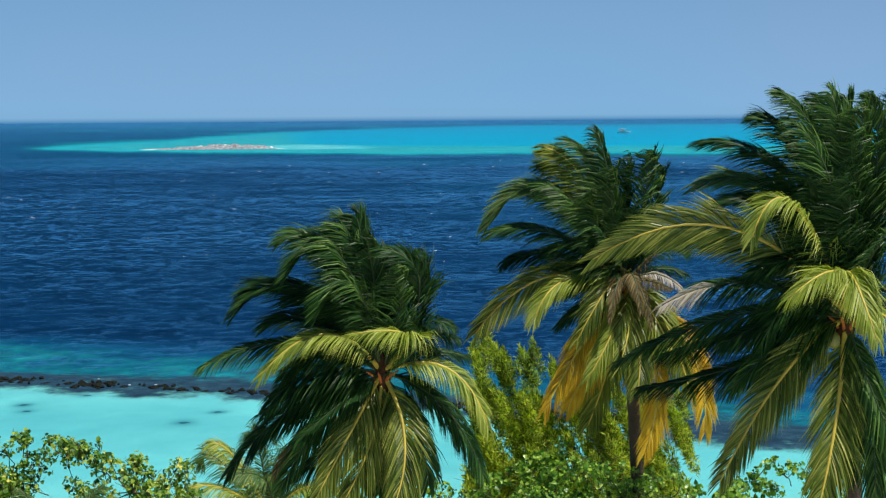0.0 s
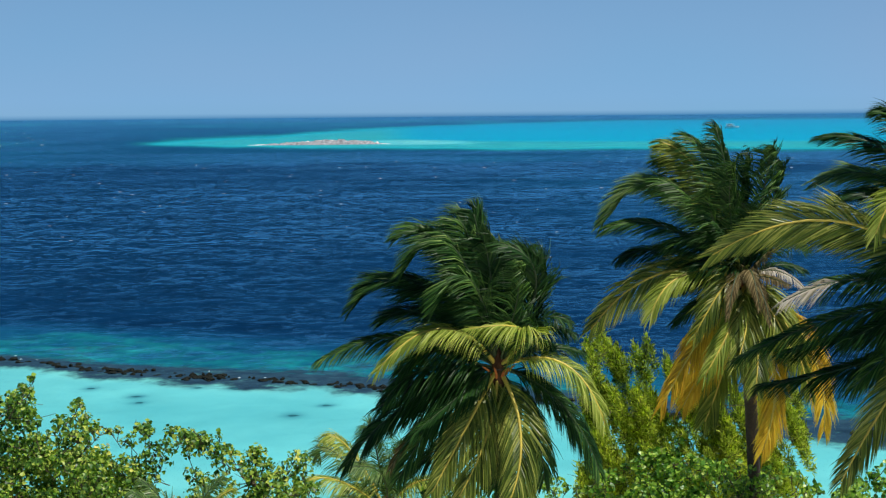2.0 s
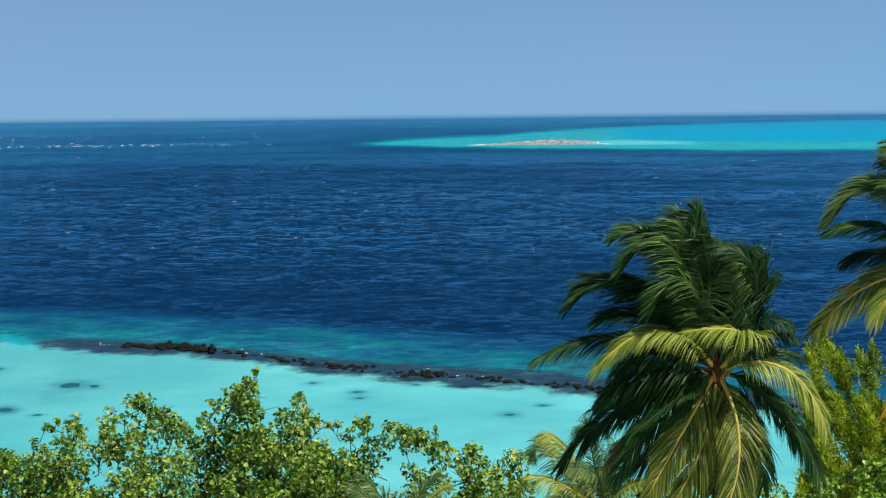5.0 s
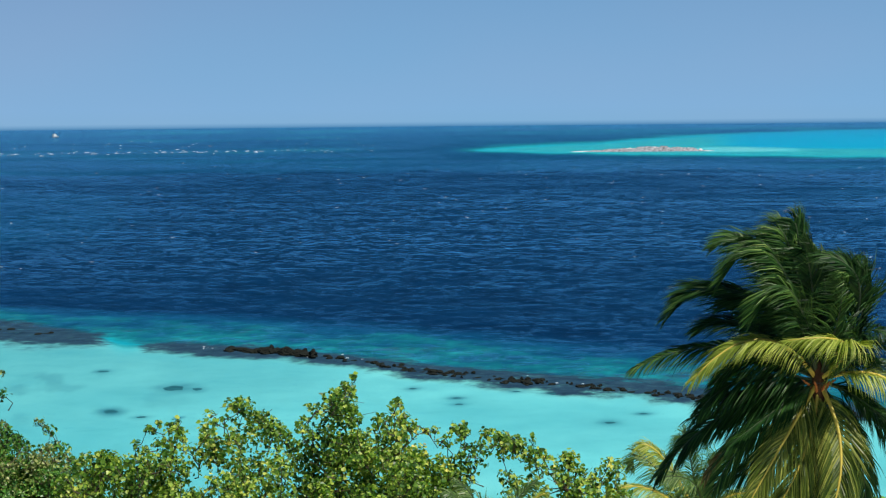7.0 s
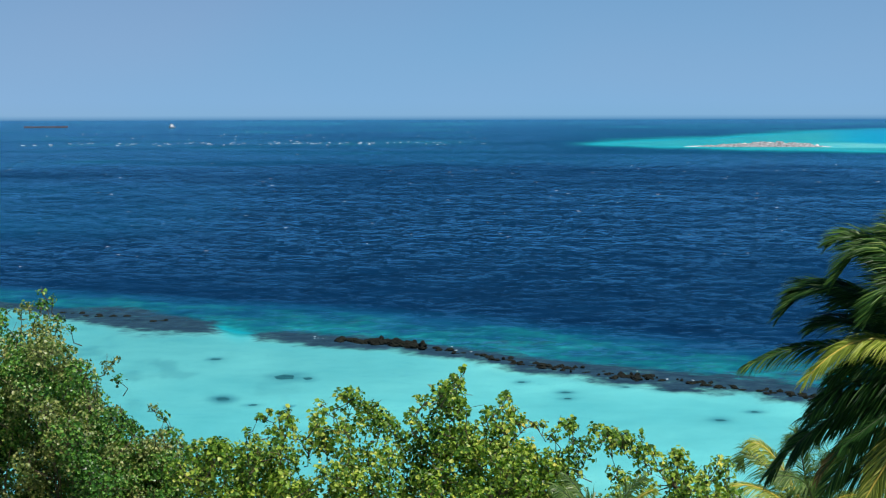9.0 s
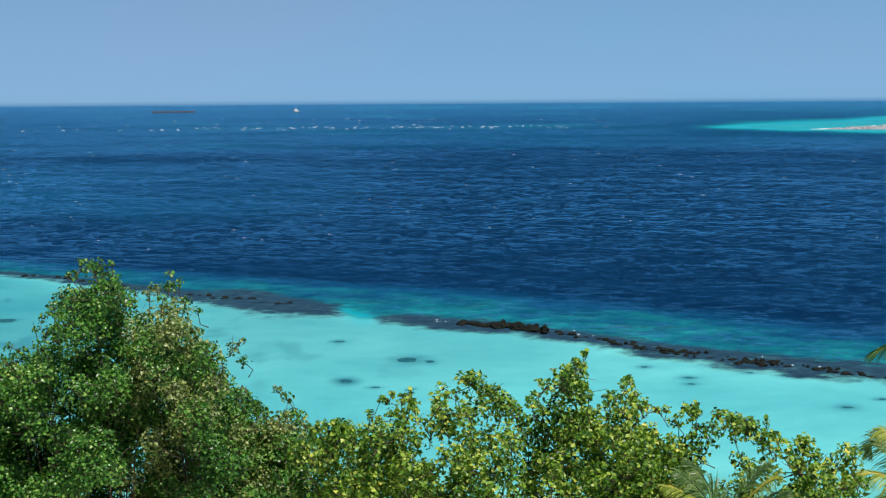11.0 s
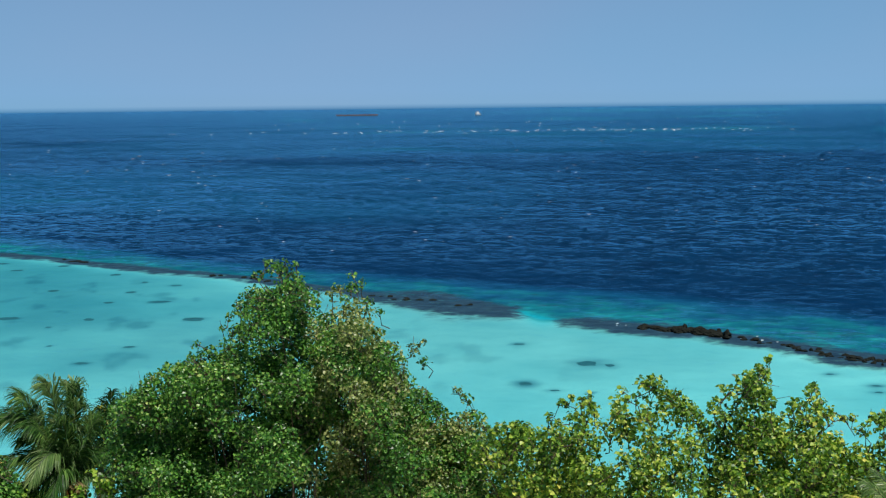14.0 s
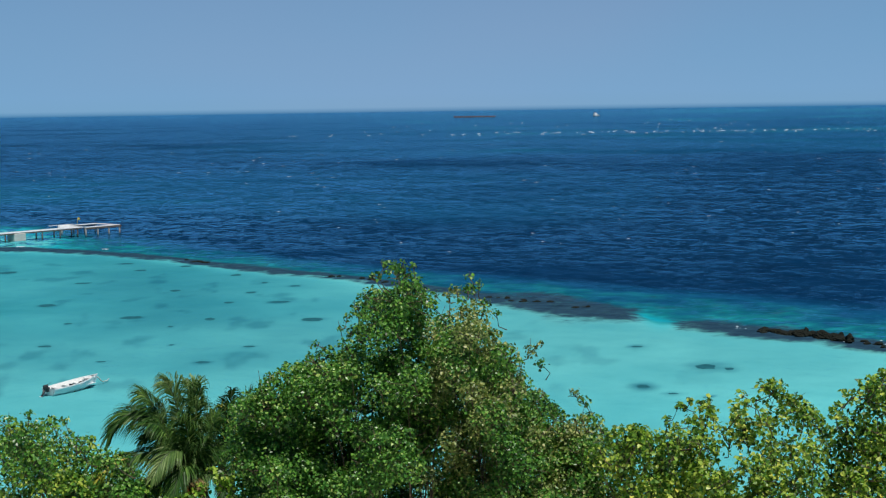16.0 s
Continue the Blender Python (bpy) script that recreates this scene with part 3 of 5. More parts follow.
# the long exposed heap, then broken lumps along the wall: headings, spread, widths, heights, how many
for az0, az1, spread, w0, w1, h0, h1, many in ((-12.4, -8.9, 1.2, 0.5, 1.3, 0.3, 0.8, 62), (-11.3, -9.4, 0.8, 0.6, 1.2, 0.6, 1.3, 24), (-8.9, 13.0, 1.7, 0.2, 0.85, 0.12, 0.5, 260),
                                               (13.0, 25.0, 1.3, 0.4, 1.2, 0.2, 0.7, 18), (-37.0, -16.8, 1.5, 0.4, 1.1, 0.12, 0.35, 30)):
    knots = [rr_.uniform(az0, az1) for _ in range(max(3, many // 4))]
    for k in range(many):
        az = rr_.choice(knots) + rr_.gauss(0, 0.28)
        reef_rock(min(max(az, az0), az1), rr_.gauss(0, 0.5) * spread - 0.8 - 1.6 * min(1, max(0, (az + 8) / 6)), rr_.uniform(w0, w1), rr_.uniform(h0, h1))


def coral_head(az, r, w, d, seed):
    bm = bmesh.new()
    bmesh.ops.create_icosphere(bm, subdivisions=3, radius=1)
    for v in bm.verts:
        k = 1 + 0.6 * noise.noise(v.co * 1.7 + Vector((seed * 3.3, 0, 0))) + 0.18 * noise.noise(v.co * 5 + Vector((seed, 1, 0)))
        v.co = Vector((v.co.x * k * w * 0.2, v.co.y * k * d * 0.2, max(v.co.z, -0.1) * 0.003 * k + 0.012))
    z, *_ = ground_shape(np.array([az]), np.array([r]))
    ob = part("coral_head", bm, CORAL)
    ob.matrix_world = Matrix.Translation(polar(az, r, float(z[0]))) @ pose(0, 0, 0, 0, 0, -az)
    tagged(ob, "dark coral head under shallow turquoise water", "coral", "coral heads in the lagoon")


for i, (az, r, w, d) in enumerate(HEADS):
    coral_head(az, r, w, d, i)


def foam_flecks(name, spots, label):
    """Low ragged crests of white water as one object: heading, distance, width, height."""
    r = random.Random(len(spots))
    vs, fs = [], []
    for az, d, w, h in spots:
        c, n = polar(az, d, 0.0), 7
        ex, ey = polar(az + 90, 1), polar(az, 1)
        k0 = len(vs)
        for i in range(n + 1):
            u = i / n - 0.5
            top = h * (1 - (2 * u) ** 2) * r.uniform(0.4, 1.0)
            wob = r.uniform(-0.25, 0.25) * w * 0.3
            b = c + ex * u * w
            deep = min(0.3, 0.4 * w) * (1 - (2 * u) ** 2) * r.uniform(0.3, 1.0) + 0.01
            vs.extend([tuple(b + ey * (wob - 0.25 * h - deep)), tuple(b + ey * wob + Vector((0, 0, top + 0.03))), tuple(b + ey * (wob + 0.5 * h + deep))])
        for i in range(n):
            q = k0 + 3 * i
            fs.extend([(q, q + 3, q + 4, q + 1), (q + 1, q + 4, q + 5, q + 2)])
    ob = part(name, mesh_from(vs, fs), FOAM)
    return tagged(ob, label, "sea foam", kind="stuff")


rf = random.Random(11)
caps = []
for k in range(260):
    az = rf.uniform(-44, 30)
    d = 24 / math.tan(radians(rf.uniform(1.2, 5.4) if k % 3 else rf.uniform(1.5, 2.6)))
    if d > float(np.interp(az, DEEP_AZ, DEEP_R)) + (10 if az > -28 else 90) and not (az > -9 and d > 820):
        caps.append((az, d, d * 0.0010 * rf.uniform(0.4, 2.2), min(0.3, d * 0.00007 * rf.uniform(0.6, 1.6))))
foam_flecks("whitecaps", caps, "small white crests scattered on the open sea")
surf = []
for k in range(100):
    az = rf.gauss(-17, 5.5)
    if -33 < az < -6.5:
        surf.append((az, rf.gauss(1240, 30) + 14 * math.sin(az * 1.7), rf.uniform(0.8, 4.2), rf.uniform(0.1, 0.34)))
for k in range(34):
    surf.append((rf.uniform(-28, -7), rf.uniform(1350, 2000), rf.uniform(0.9, 2.6), rf.uniform(0.15, 0.4)))
foam_flecks("breakers", surf, "broken line of white surf on an outer reef")
wash = []
for k in range(5):
    az = rf.uniform(-14, 14)
    wash.append((az, float(np.interp(az, REEF_AZ, REEF_R)) + rf.uniform(-1.0, 3.5), rf.uniform(0.12, 0.34), rf.uniform(0.01, 0.03)))
for k in range(22):
    az = rf.choice((rf.uniform(-13.6, -12.2), rf.uniform(-10.2, -7.2), rf.uniform(-3.5, 1.0)))
    wash.append((az, float(np.interp(az, REEF_AZ, REEF_R)) + rf.uniform(-1.8, 1.2), rf.uniform(0.1, 0.32), rf.uniform(0.01, 0.03)))
wash += [(-38.9, 287, 1.6, 0.05), (-36.0, 276, 1.2, 0.04)]
foam_flecks("reef_wash", wash, "thin white foam washing along the reef wall")


# ---- the far islet ----
def islet():
    at = Matrix.Translation(polar(2.55, 1108, 0)) @ pose(0, 0, 0, 0, 0, -2.55)
    ob = thing("islet", at, "low islet of bleached coral rubble and pale sand", "island")

    def mound(nx, ny, x0, x1, depth, height, seed, y0=0.0):
        vs, fs = [], []
        for j in range(ny + 1):
            for i in range(nx + 1):
                u, v = i / nx, j / ny * 2 - 1
                x = x0 + (x1 - x0) * u
                env = height(u) * max(0.0, 1 - abs(v) ** 1.6)
                k = 0.6 + 0.7 * noise.noise(Vector((x * 0.16 + seed, v * 2.0, 0))) + 0.35 * noise.noise(Vector((x * 0.55, v * 6.0, seed)))
                vs.append((x, y0 + v * depth * (0.6 + 0.4 * math.sin(math.pi * u)), env * max(0.15, k + 0.35) - 0.5 * abs(v) ** 3 - 0.1))
        for j in range(ny):
            for i in range(nx):
                q = j * (nx + 1) + i
                fs.append((q, q + 1, q + nx + 2, q + nx + 1))
        return mesh_from(vs, fs, smooth=True)

    part("sand_bar", mound(80, 10, -50, 52, 12, lambda u: 0.85 * math.sin(math.pi * min(1, u * 1.02)) ** 0.4, 3.0), PALE_SAND, ob, "pale coral sand bar")
    part("rubble_ridge", mound(160, 14, -41, 45, 8, lambda u: 2.9 * (0.40 + 0.62 * math.exp(-((u - 0.62) / 0.3) ** 2)) * min(1, u * 8, (1 - u) * 9), 9.0, -3.5), PALE_ROCK, ob, "grey and pink bleached coral rubble")
    part("sand_crest", mound(60, 8, -14, 20, 5, lambda u: 2.6 * math.sin(math.pi * u) ** 0.5, 5.0, 4.5), PALE_SAND, ob, "white sand crest")
    part("boulder", mound(20, 8, 38, 42, 1.6, lambda u: 1.9 * math.sin(math.pi * u), 2.0, -4), PALE_SAND, ob, "white block at the end of the ridge")


islet()


# ---- boats ----
def hull_mesh(length, beam, height, sheer=0.25, bow=0.35, inner=0.0):
    """An open hull along +x with a raked pointed bow, flared sides and a flat stern, with wall thickness."""
    st, vs, fs = 13, [], []
    def ring(shrink, lift):
        out = []
        for i in range(st):
            u = i / (st - 1)
            w = beam / 2 * (1 - max(0, (u - 0.45) / 0.55) ** 2.2) * (0.88 + 0.12 * min(1, u * 4)) - shrink * (1 - 0.5 * u)
            w = max(w, 0.015)
            top = height + sheer * u ** 2.2
            x = length * (u - 0.5)
            rake = bow * u ** 4
            keel = -0.18 * height * (1 - u ** 4) + 0.25 * height * u ** 5 + lift
            out.append([(x + rake, -w, top), (x + rake * 0.5, -w * 0.86, height * 0.42 + keel * 0.3), (x, -w * 0.5, keel + 0.04), (x, 0, keel),
                        (x, w * 0.5, keel + 0.04), (x + rake * 0.5, w * 0.86, height * 0.42 + keel * 0.3), (x + rake, w, top)])
        return out
    outer, inside = ring(0, 0), ring(0.06, 0.12)
    n = 7
    for rings in (outer, inside):
        for row in rings:
            vs.extend(row)
    off = st * n
    for i in range(st - 1):
        for k in range(n - 1):
            a = i * n + k
            fs.append((a, a + 1, a + n + 1, a + n))
            fs.append((off + a, off + a + n, off + a + n + 1, off + a + 1))
        for k in (0, n - 1):
            a = i * n + k
            fs.append((a, a + n, off + a + n, off + a))
    for k in range(n - 1):
        fs.append((k + 1, k, off + k, off + k + 1))
        a = (st - 1) * n + k
        fs.append((a, a + 1, off + a + 1, off + a))
    fs.append(tuple(range(n)))
    fs.append(tuple(off + k for k in range(n))[::-1])
    me = mesh_from(vs, fs, smooth=False)
    return me


def motor_boat():
    stern, bow = polar(-38.15, 136.0), polar(-36.55, 139.6)
    mid = (stern + bow) / 2
    turn = math.degrees(math.atan2(bow.y - stern.y, bow.x - stern.x))
    ob = thing("motor_boat", Matrix.Translation(mid) @ pose(0, 0, 0.0, 0, -1.5, turn), "open white motor boat with outboard engine, moored in the lagoon", "boat")
    part("hull", hull_mesh(5.3, 1.75, 0.62, 0.28, 0.45), WHITE, ob)
    deck = bmesh.new()
    box(deck, 0.1, 0, 0.30, 4.3, 1.25, 0.05)
    part("floor_deck", deck, GREY_BLUE, ob, "pale blue painted floor")
    for x in (-1.5, -0.3, 0.9):
        part("bench", boxed(x, 0, 0.47, 0.34, 1.45, 0.06, 0.015), WHITE, ob)
    for x in (-0.35, 0.75):
        part("cushion", boxed(x, -0.35, 0.58, 0.26, 0.34, 0.12, 0.03), DARK, ob, "small black box on the boat")
    part("foredeck", boxed(2.05, 0, 0.74, 0.8, 0.75, 0.05, 0.02), WHITE, ob)
    part("rubbing_strake", tube_mesh([(-2.6, -0.80, 0.56), (-1, -0.90, 0.57), (0.4, -0.88, 0.6), (1.6, -0.62, 0.7), (2.75, -0.06, 0.86)], [0.035] * 5, 6), GREY_BLUE, ob)
    part("rubbing_strake", tube_mesh([(-2.6, 0.80, 0.56), (-1, 0.90, 0.57), (0.4, 0.88, 0.6), (1.6, 0.62, 0.7), (2.75, 0.06, 0.86)], [0.035] * 5, 6), GREY_BLUE, ob)
    motor = part("outboard_motor", boxed(-2.92, 0, 0.80, 0.46, 0.32, 0.36, 0.08), DARK, ob, "black tilted outboard motor")
    part("shaft", tube_mesh([(-2.95, 0, 0.7), (-3.25, 0, 0.25), (-3.5, 0, 0.05)], [0.11, 0.09, 0.06], 8), DARK, motor)
    part("bracket", boxed(-2.7, 0, 0.55, 0.25, 0.35, 0.4, 0.03), DARK, motor)
    part("tiller", tube_mesh([(-2.75, 0.05, 0.95), (-2.2, 0.1, 1.05)], [0.025, 0.02], 6), DARK, motor)
    part("propeller", boxed(-3.52, 0, 0.06, 0.06, 0.34, 0.1, 0.02), WHITE, motor)
    part("mooring_line", tube_mesh([(2.75, 0, 0.82), (3.2, 0.05, 0.5), (3.7, 0.1, 0.05), (4.4, 0.3, -0.02), (5.2, 0.8, -0.02)], [0.05] * 5, 6), ROPE, ob)


motor_boat()


def far_yacht():
    ob = thing("yacht", Matrix.Translation(polar(17.32, 1790)) @ pose(0, 0, 0, 0, 0, -17.3 + 8) @ Matrix.Diagonal((0.85, 0.85, 0.8, 1)), "white two-deck motor yacht far out on the shallows", "boat")
    part("hull", hull_mesh(17.5, 4.6, 2.0, 0.9, 1.2), WHITE, ob)
    for z, l, x in ((2.6, 13.0, -1.6), (4.6, 10.5, -2.2)):
        part("deck", boxed(x, 0, z + 1.2, l, 4.4, 0.25, 0.05), WHITE, ob)
        part("cabin", boxed(x - 0.4, 0, z, l * 0.62, 3.4, 2.0, 0.1), WHITE, ob)
        for k in range(3):
            part("cabin_window", boxed(x - 0.4 + (k - 1.0) * l * 0.19, -1.72, z + 0.1, l * 0.10, 0.08, 0.8), GLASS_DARK, ob, "dark cabin window")
    for sx in (-1, 1):
        for sy in (-1, 1):
            part("deck_post", boxed(-1.8 + sx * 5.0, sy * 2.0, 3.7, 0.14, 0.14, 2.4), WHITE, ob)
    part("mast", tube_mesh([(-1.5, 0, 5.8), (-1.8, 0, 7.2)], [0.12, 0.05]), WHITE, ob)


def far_ship():
    ob = thing("ship", Matrix.Translation(polar(-18.33, 2560)) @ pose(0, 0, 0, 0, 0, 18.3 + 40) @ Matrix.Diagonal((0.66, 0.66, 0.56, 1)), "small white ship with grey-blue hull near the horizon", "ship")
    part("hull", hull_mesh(18, 6, 2.6, 1.2, 1.4), GREY_BLUE, ob, "grey-blue hull")
    part("lower_deckhouse", boxed(-2, 0, 4.3, 11, 5.2, 3.6, 0.15), WHITE, ob)
    part("upper_deckhouse", boxed(-2.5, 0, 7.3, 7, 4.6, 2.6, 0.15), WHITE, ob)
    part("bridge", boxed(-2, 0, 9.4, 4.5, 4.8, 1.6, 0.1), WHITE, ob)
    part("bridge_window", boxed(0.3, 0, 9.6, 0.12, 4.0, 0.7), GLASS_DARK, ob, "dark bridge window")
    part("mast", tube_mesh([(-3, 0, 10), (-3, 0, 13.5)], [0.16, 0.06]), WHITE, ob)


def far_barge():
    a, b = polar(-23.45, 2680), polar(-21.95, 2680)
    turn = math.degrees(math.atan2(b.y - a.y, b.x - a.x))
    ob = thing("barge", Matrix.Translation((a + b) / 2) @ pose(0, 0, 0, 0, 0, turn), "long low rust-red barge hull greyed by haze near the horizon", "barge")
    part("hull", boxed(0, 0, 0.6, 70, 11, 2.2, 0.4), HAZED_RUST, ob)
    part("deck_rail", boxed(0, -5.2, 1.9, 66, 0.2, 0.4), HAZED_RUST, ob)
    for x in (-30, -10, 10, 30):
        part("hatch", boxed(x, 0, 1.95, 12, 7, 0.5, 0.1), HAZED_RUST, ob)


far_yacht()
far_ship()
far_barge()


# ---- the jetty ----
def jetty():
    end, far = polar(-35.72, 314.0), polar(-39.92, 298.0)
    way = (far - end).normalized()
    turn = math.degrees(math.atan2(way.y, way.x))
    ob = thing("jetty", Matrix.Translation(end) @ pose(0, 0, -0.22, 0, 0, turn), "bleached wooden jetty on posts with a platform at its end", "jetty")
    # x runs along the jetty away from its head; the shore lies on the +y side
    length = 46
    for k in range(57):
        x = 8.2 + k * 0.66
        part("plank", boxed(x, 0, 1.72 + 0.006 * (k % 3), 0.62, 2.3, 0.09, 0.012), PLANK, ob)
    for y in (-1.05, 1.05):
        part("bearer", boxed(27, y, 1.56, 38, 0.16, 0.22), DARK_WOOD, ob, "dark wet wooden bearer")
    for k in range(10):
        for y in (-0.95, 0.95):
            part("post", tube_mesh([(9.0 + k * 4.0, y, -0.6), (9.0 + k * 4.0, y, 1.5)], [0.13, 0.12], 8), DARK_WOOD, ob)
    # head platform: planks round an open basin
    for k in range(12):
        part("plank", boxed(0.35 + k * 0.66, 1.8, 1.74, 0.62, 1.3, 0.09, 0.012), PLANK, ob)
        part("plank", boxed(0.35 + k * 0.66, -4.8, 1.74, 0.62, 1.3, 0.09, 0.012), PLANK, ob)
    for k in range(8):
        part("plank", boxed(0.5, 0.9 - k * 0.66, 1.74, 1.1, 0.62, 0.09, 0.012), PLANK, ob)
        part("plank", boxed(8.0, 0.9 - k * 0.66, 1.75, 1.1, 0.62, 0.09, 0.012), PLANK, ob)
    part("fascia", boxed(4.0, 2.48, 1.55, 8.3, 0.08, 0.34), DARK_WOOD, ob, "dark edge beam")
    part("fascia", boxed(4.0, -5.48, 1.55, 8.3, 0.08, 0.34), DARK_WOOD, ob, "dark edge beam")
    for x in (0.15, 2.7, 5.3, 8.1):
        for y in (2.3, -5.3):
            part("post", tube_mesh([(x, y, -0.6), (x, y, 1.6)], [0.17, 0.15], 8), WET_CONCRETE, ob)
    part("pier_block", boxed(22.0, 0.1, 0.35, 2.5, 2.4, 2.5, 0.12), CONCRETE, ob, "square concrete pier block")
    part("rail", tube_mesh([(8.5, -1.1, 2.3), (14.0, -1.1, 2.3)], [0.05, 0.05], 6), PLANK, ob)
    part("locker", boxed(11.0, -0.5, 2.05, 2.4, 0.7, 0.55, 0.04), WHITE, ob, "white chest on the deck")
    part("parasol", tube_mesh([(4.6, -5.0, 1.8), (4.6, -5.0, 2.7), (4.2, -5.0, 2.95)], [0.03, 0.03, 0.35], 8), YELLOW, ob, "small faded yellow cloth on a pole")


jetty()


# ---- plants ----
LEAF_XY = [(0, 0), (0.44, 0.10), (0.46, 0.48), (0, 1.0), (-0.46, 0.48), (-0.44, 0.10)]


def unit(a):
    return a / np.maximum(np.linalg.norm(a, axis=-1, keepdims=True), 1e-9)


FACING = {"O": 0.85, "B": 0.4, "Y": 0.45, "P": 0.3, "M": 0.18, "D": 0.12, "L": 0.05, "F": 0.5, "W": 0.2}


def frond_meshes(mid, tip, depth, seed, leaf=0.92, hue="D", ragged=0.0, span=(0.0, 1.0), blown=True):
    """A palm frond from the crown's heart through mid to tip: curved midrib and two rows of hanging, wind-blown leaflets.
    x to the side, y away from the eye, z up; depth: how far the tip stands out towards the eye."""
    g = np.random.default_rng(seed)
    M, T = np.array([mid[0], -depth * 0.55, mid[1] * 0.96]), np.array([tip[0] * 0.95, -depth, tip[1] * 0.91])
    C = 2 * M - 0.5 * T
    bez = lambda s: 2 * s[:, None] * (1 - s[:, None]) * C + s[:, None] ** 2 * T
    tan = lambda s: unit(2 * (1 - 2 * s[:, None]) * C + 2 * s[:, None] * T)
    length = float(np.sum(np.linalg.norm(np.diff(bez(np.linspace(0, 1, 12)), axis=0), axis=1)))
    n = int(length * 54)
    high, comb = tip[1] > 1.0, hue in "LYBO"
    # upper fronds stream with the wind, lower ones hang
    wind = np.array([-0.62, 0.10, -0.72]) if high and blown and not hue == "L" else np.array([-0.20, 0.02, -1.0])
    vs, fs = [], []
    base = 0
    for side in (-1, 1):
        s = np.sort(np.clip(np.linspace(0.12, 0.998, n) + g.normal(0, 0.006, n), 0.1, 1))
        # torn gaps between bunches of leaflets
        gap = np.interp(s, np.linspace(0, 1, 22), g.random(22))
        s = s[(g.random(n) > ragged) & (gap > 0.09) & (s >= span[0]) & (s <= span[1])]
        m = len(s)
        p, t = bez(s), tan(s)
        look_at = unit(FACING[hue] * np.array([0, -1.0, 0]) + (1 - FACING[hue]) * np.array([0, -0.25, 1.0]))
        up = look_at - t * (t @ look_at)[:, None]
        weak = np.linalg.norm(up, axis=1, keepdims=True) < 0.35
        up = unit(np.where(weak, np.array([0.1, -0.9, 0.3]), up))
        sd = unit(np.cross(t, up)) * side
        L = leaf * (0.52 + 0.68 * np.sin(np.pi * np.clip(0.06 + s * 0.78, 0, 1)) ** 0.8) * (1 - 0.55 * s ** 3) * g.uniform(0.86, 1.08, m) * min(1, length / 3.6 + 0.22)
        bunch = np.interp(s, np.linspace(0, 1, 16), g.normal(0, 0.22, 16))
        sweep = 0.72 + 0.75 * s ** 1.4 + 0.5 * bunch + g.normal(0, 0.06, m)
        d0 = unit(sd * 0.62 + t * sweep[:, None] + up * (0.22 + 0.5 * bunch + g.normal(0, 0.06, m))[:, None])
        limp = (0.9 + bunch * 1.2 + g.normal(0, 0.12, m) + 1.0 * (g.random(m) < 0.06)) * (0.62 if hue == "O" else 1.1)
        pts = [p]
        for k, q in enumerate((0.34, 0.36, 0.30)):
            d = unit(d0 + wind * (limp * ((0.22 if high else 0.16) + 0.62 * k))[:, None])
            pts.append(pts[-1] + d * (L * q)[:, None])
        wv = unit(np.cross(d0, up) + g.normal(0, 0.30, (m, 3)))
        w = np.array([0.008, 0.0145, 0.009]) * (0.5 + 0.5 * leaf)
        rows = []
        for k in range(3):
            rows += [pts[k] - wv * w[k], pts[k] + wv * w[k]]
        rows.append(pts[3])
        V = np.stack(rows, 1).reshape(-1, 3)
        i = base + 7 * np.arange(m)
        vs.append(V)
        for q in ((0, 1, 3, 2), (2, 3, 5, 4), (4, 5, 6, 6)):
            fs.append(np.stack([i + a for a in q], 1))
        base += 7 * m
    F = np.concatenate(fs).tolist()
    F = [f[:3] if f[2] == f[3] else f for f in F]
    leaves = mesh_from(np.concatenate(vs), F)
    ss = np.linspace(0, 1, 13)
    rib = tube_mesh([tuple(q) for q in bez(ss)], [(0.050 if comb else 0.034) * (1 - 0.85 * k) * min(1, length / 3.5) + 0.006 for k in ss], 6)
    return leaves, rib


# dark D for fronds in shade, bright L and B for sunlit ones
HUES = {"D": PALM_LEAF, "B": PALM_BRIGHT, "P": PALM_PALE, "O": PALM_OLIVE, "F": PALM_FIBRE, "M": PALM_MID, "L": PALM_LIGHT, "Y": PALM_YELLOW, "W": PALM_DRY}


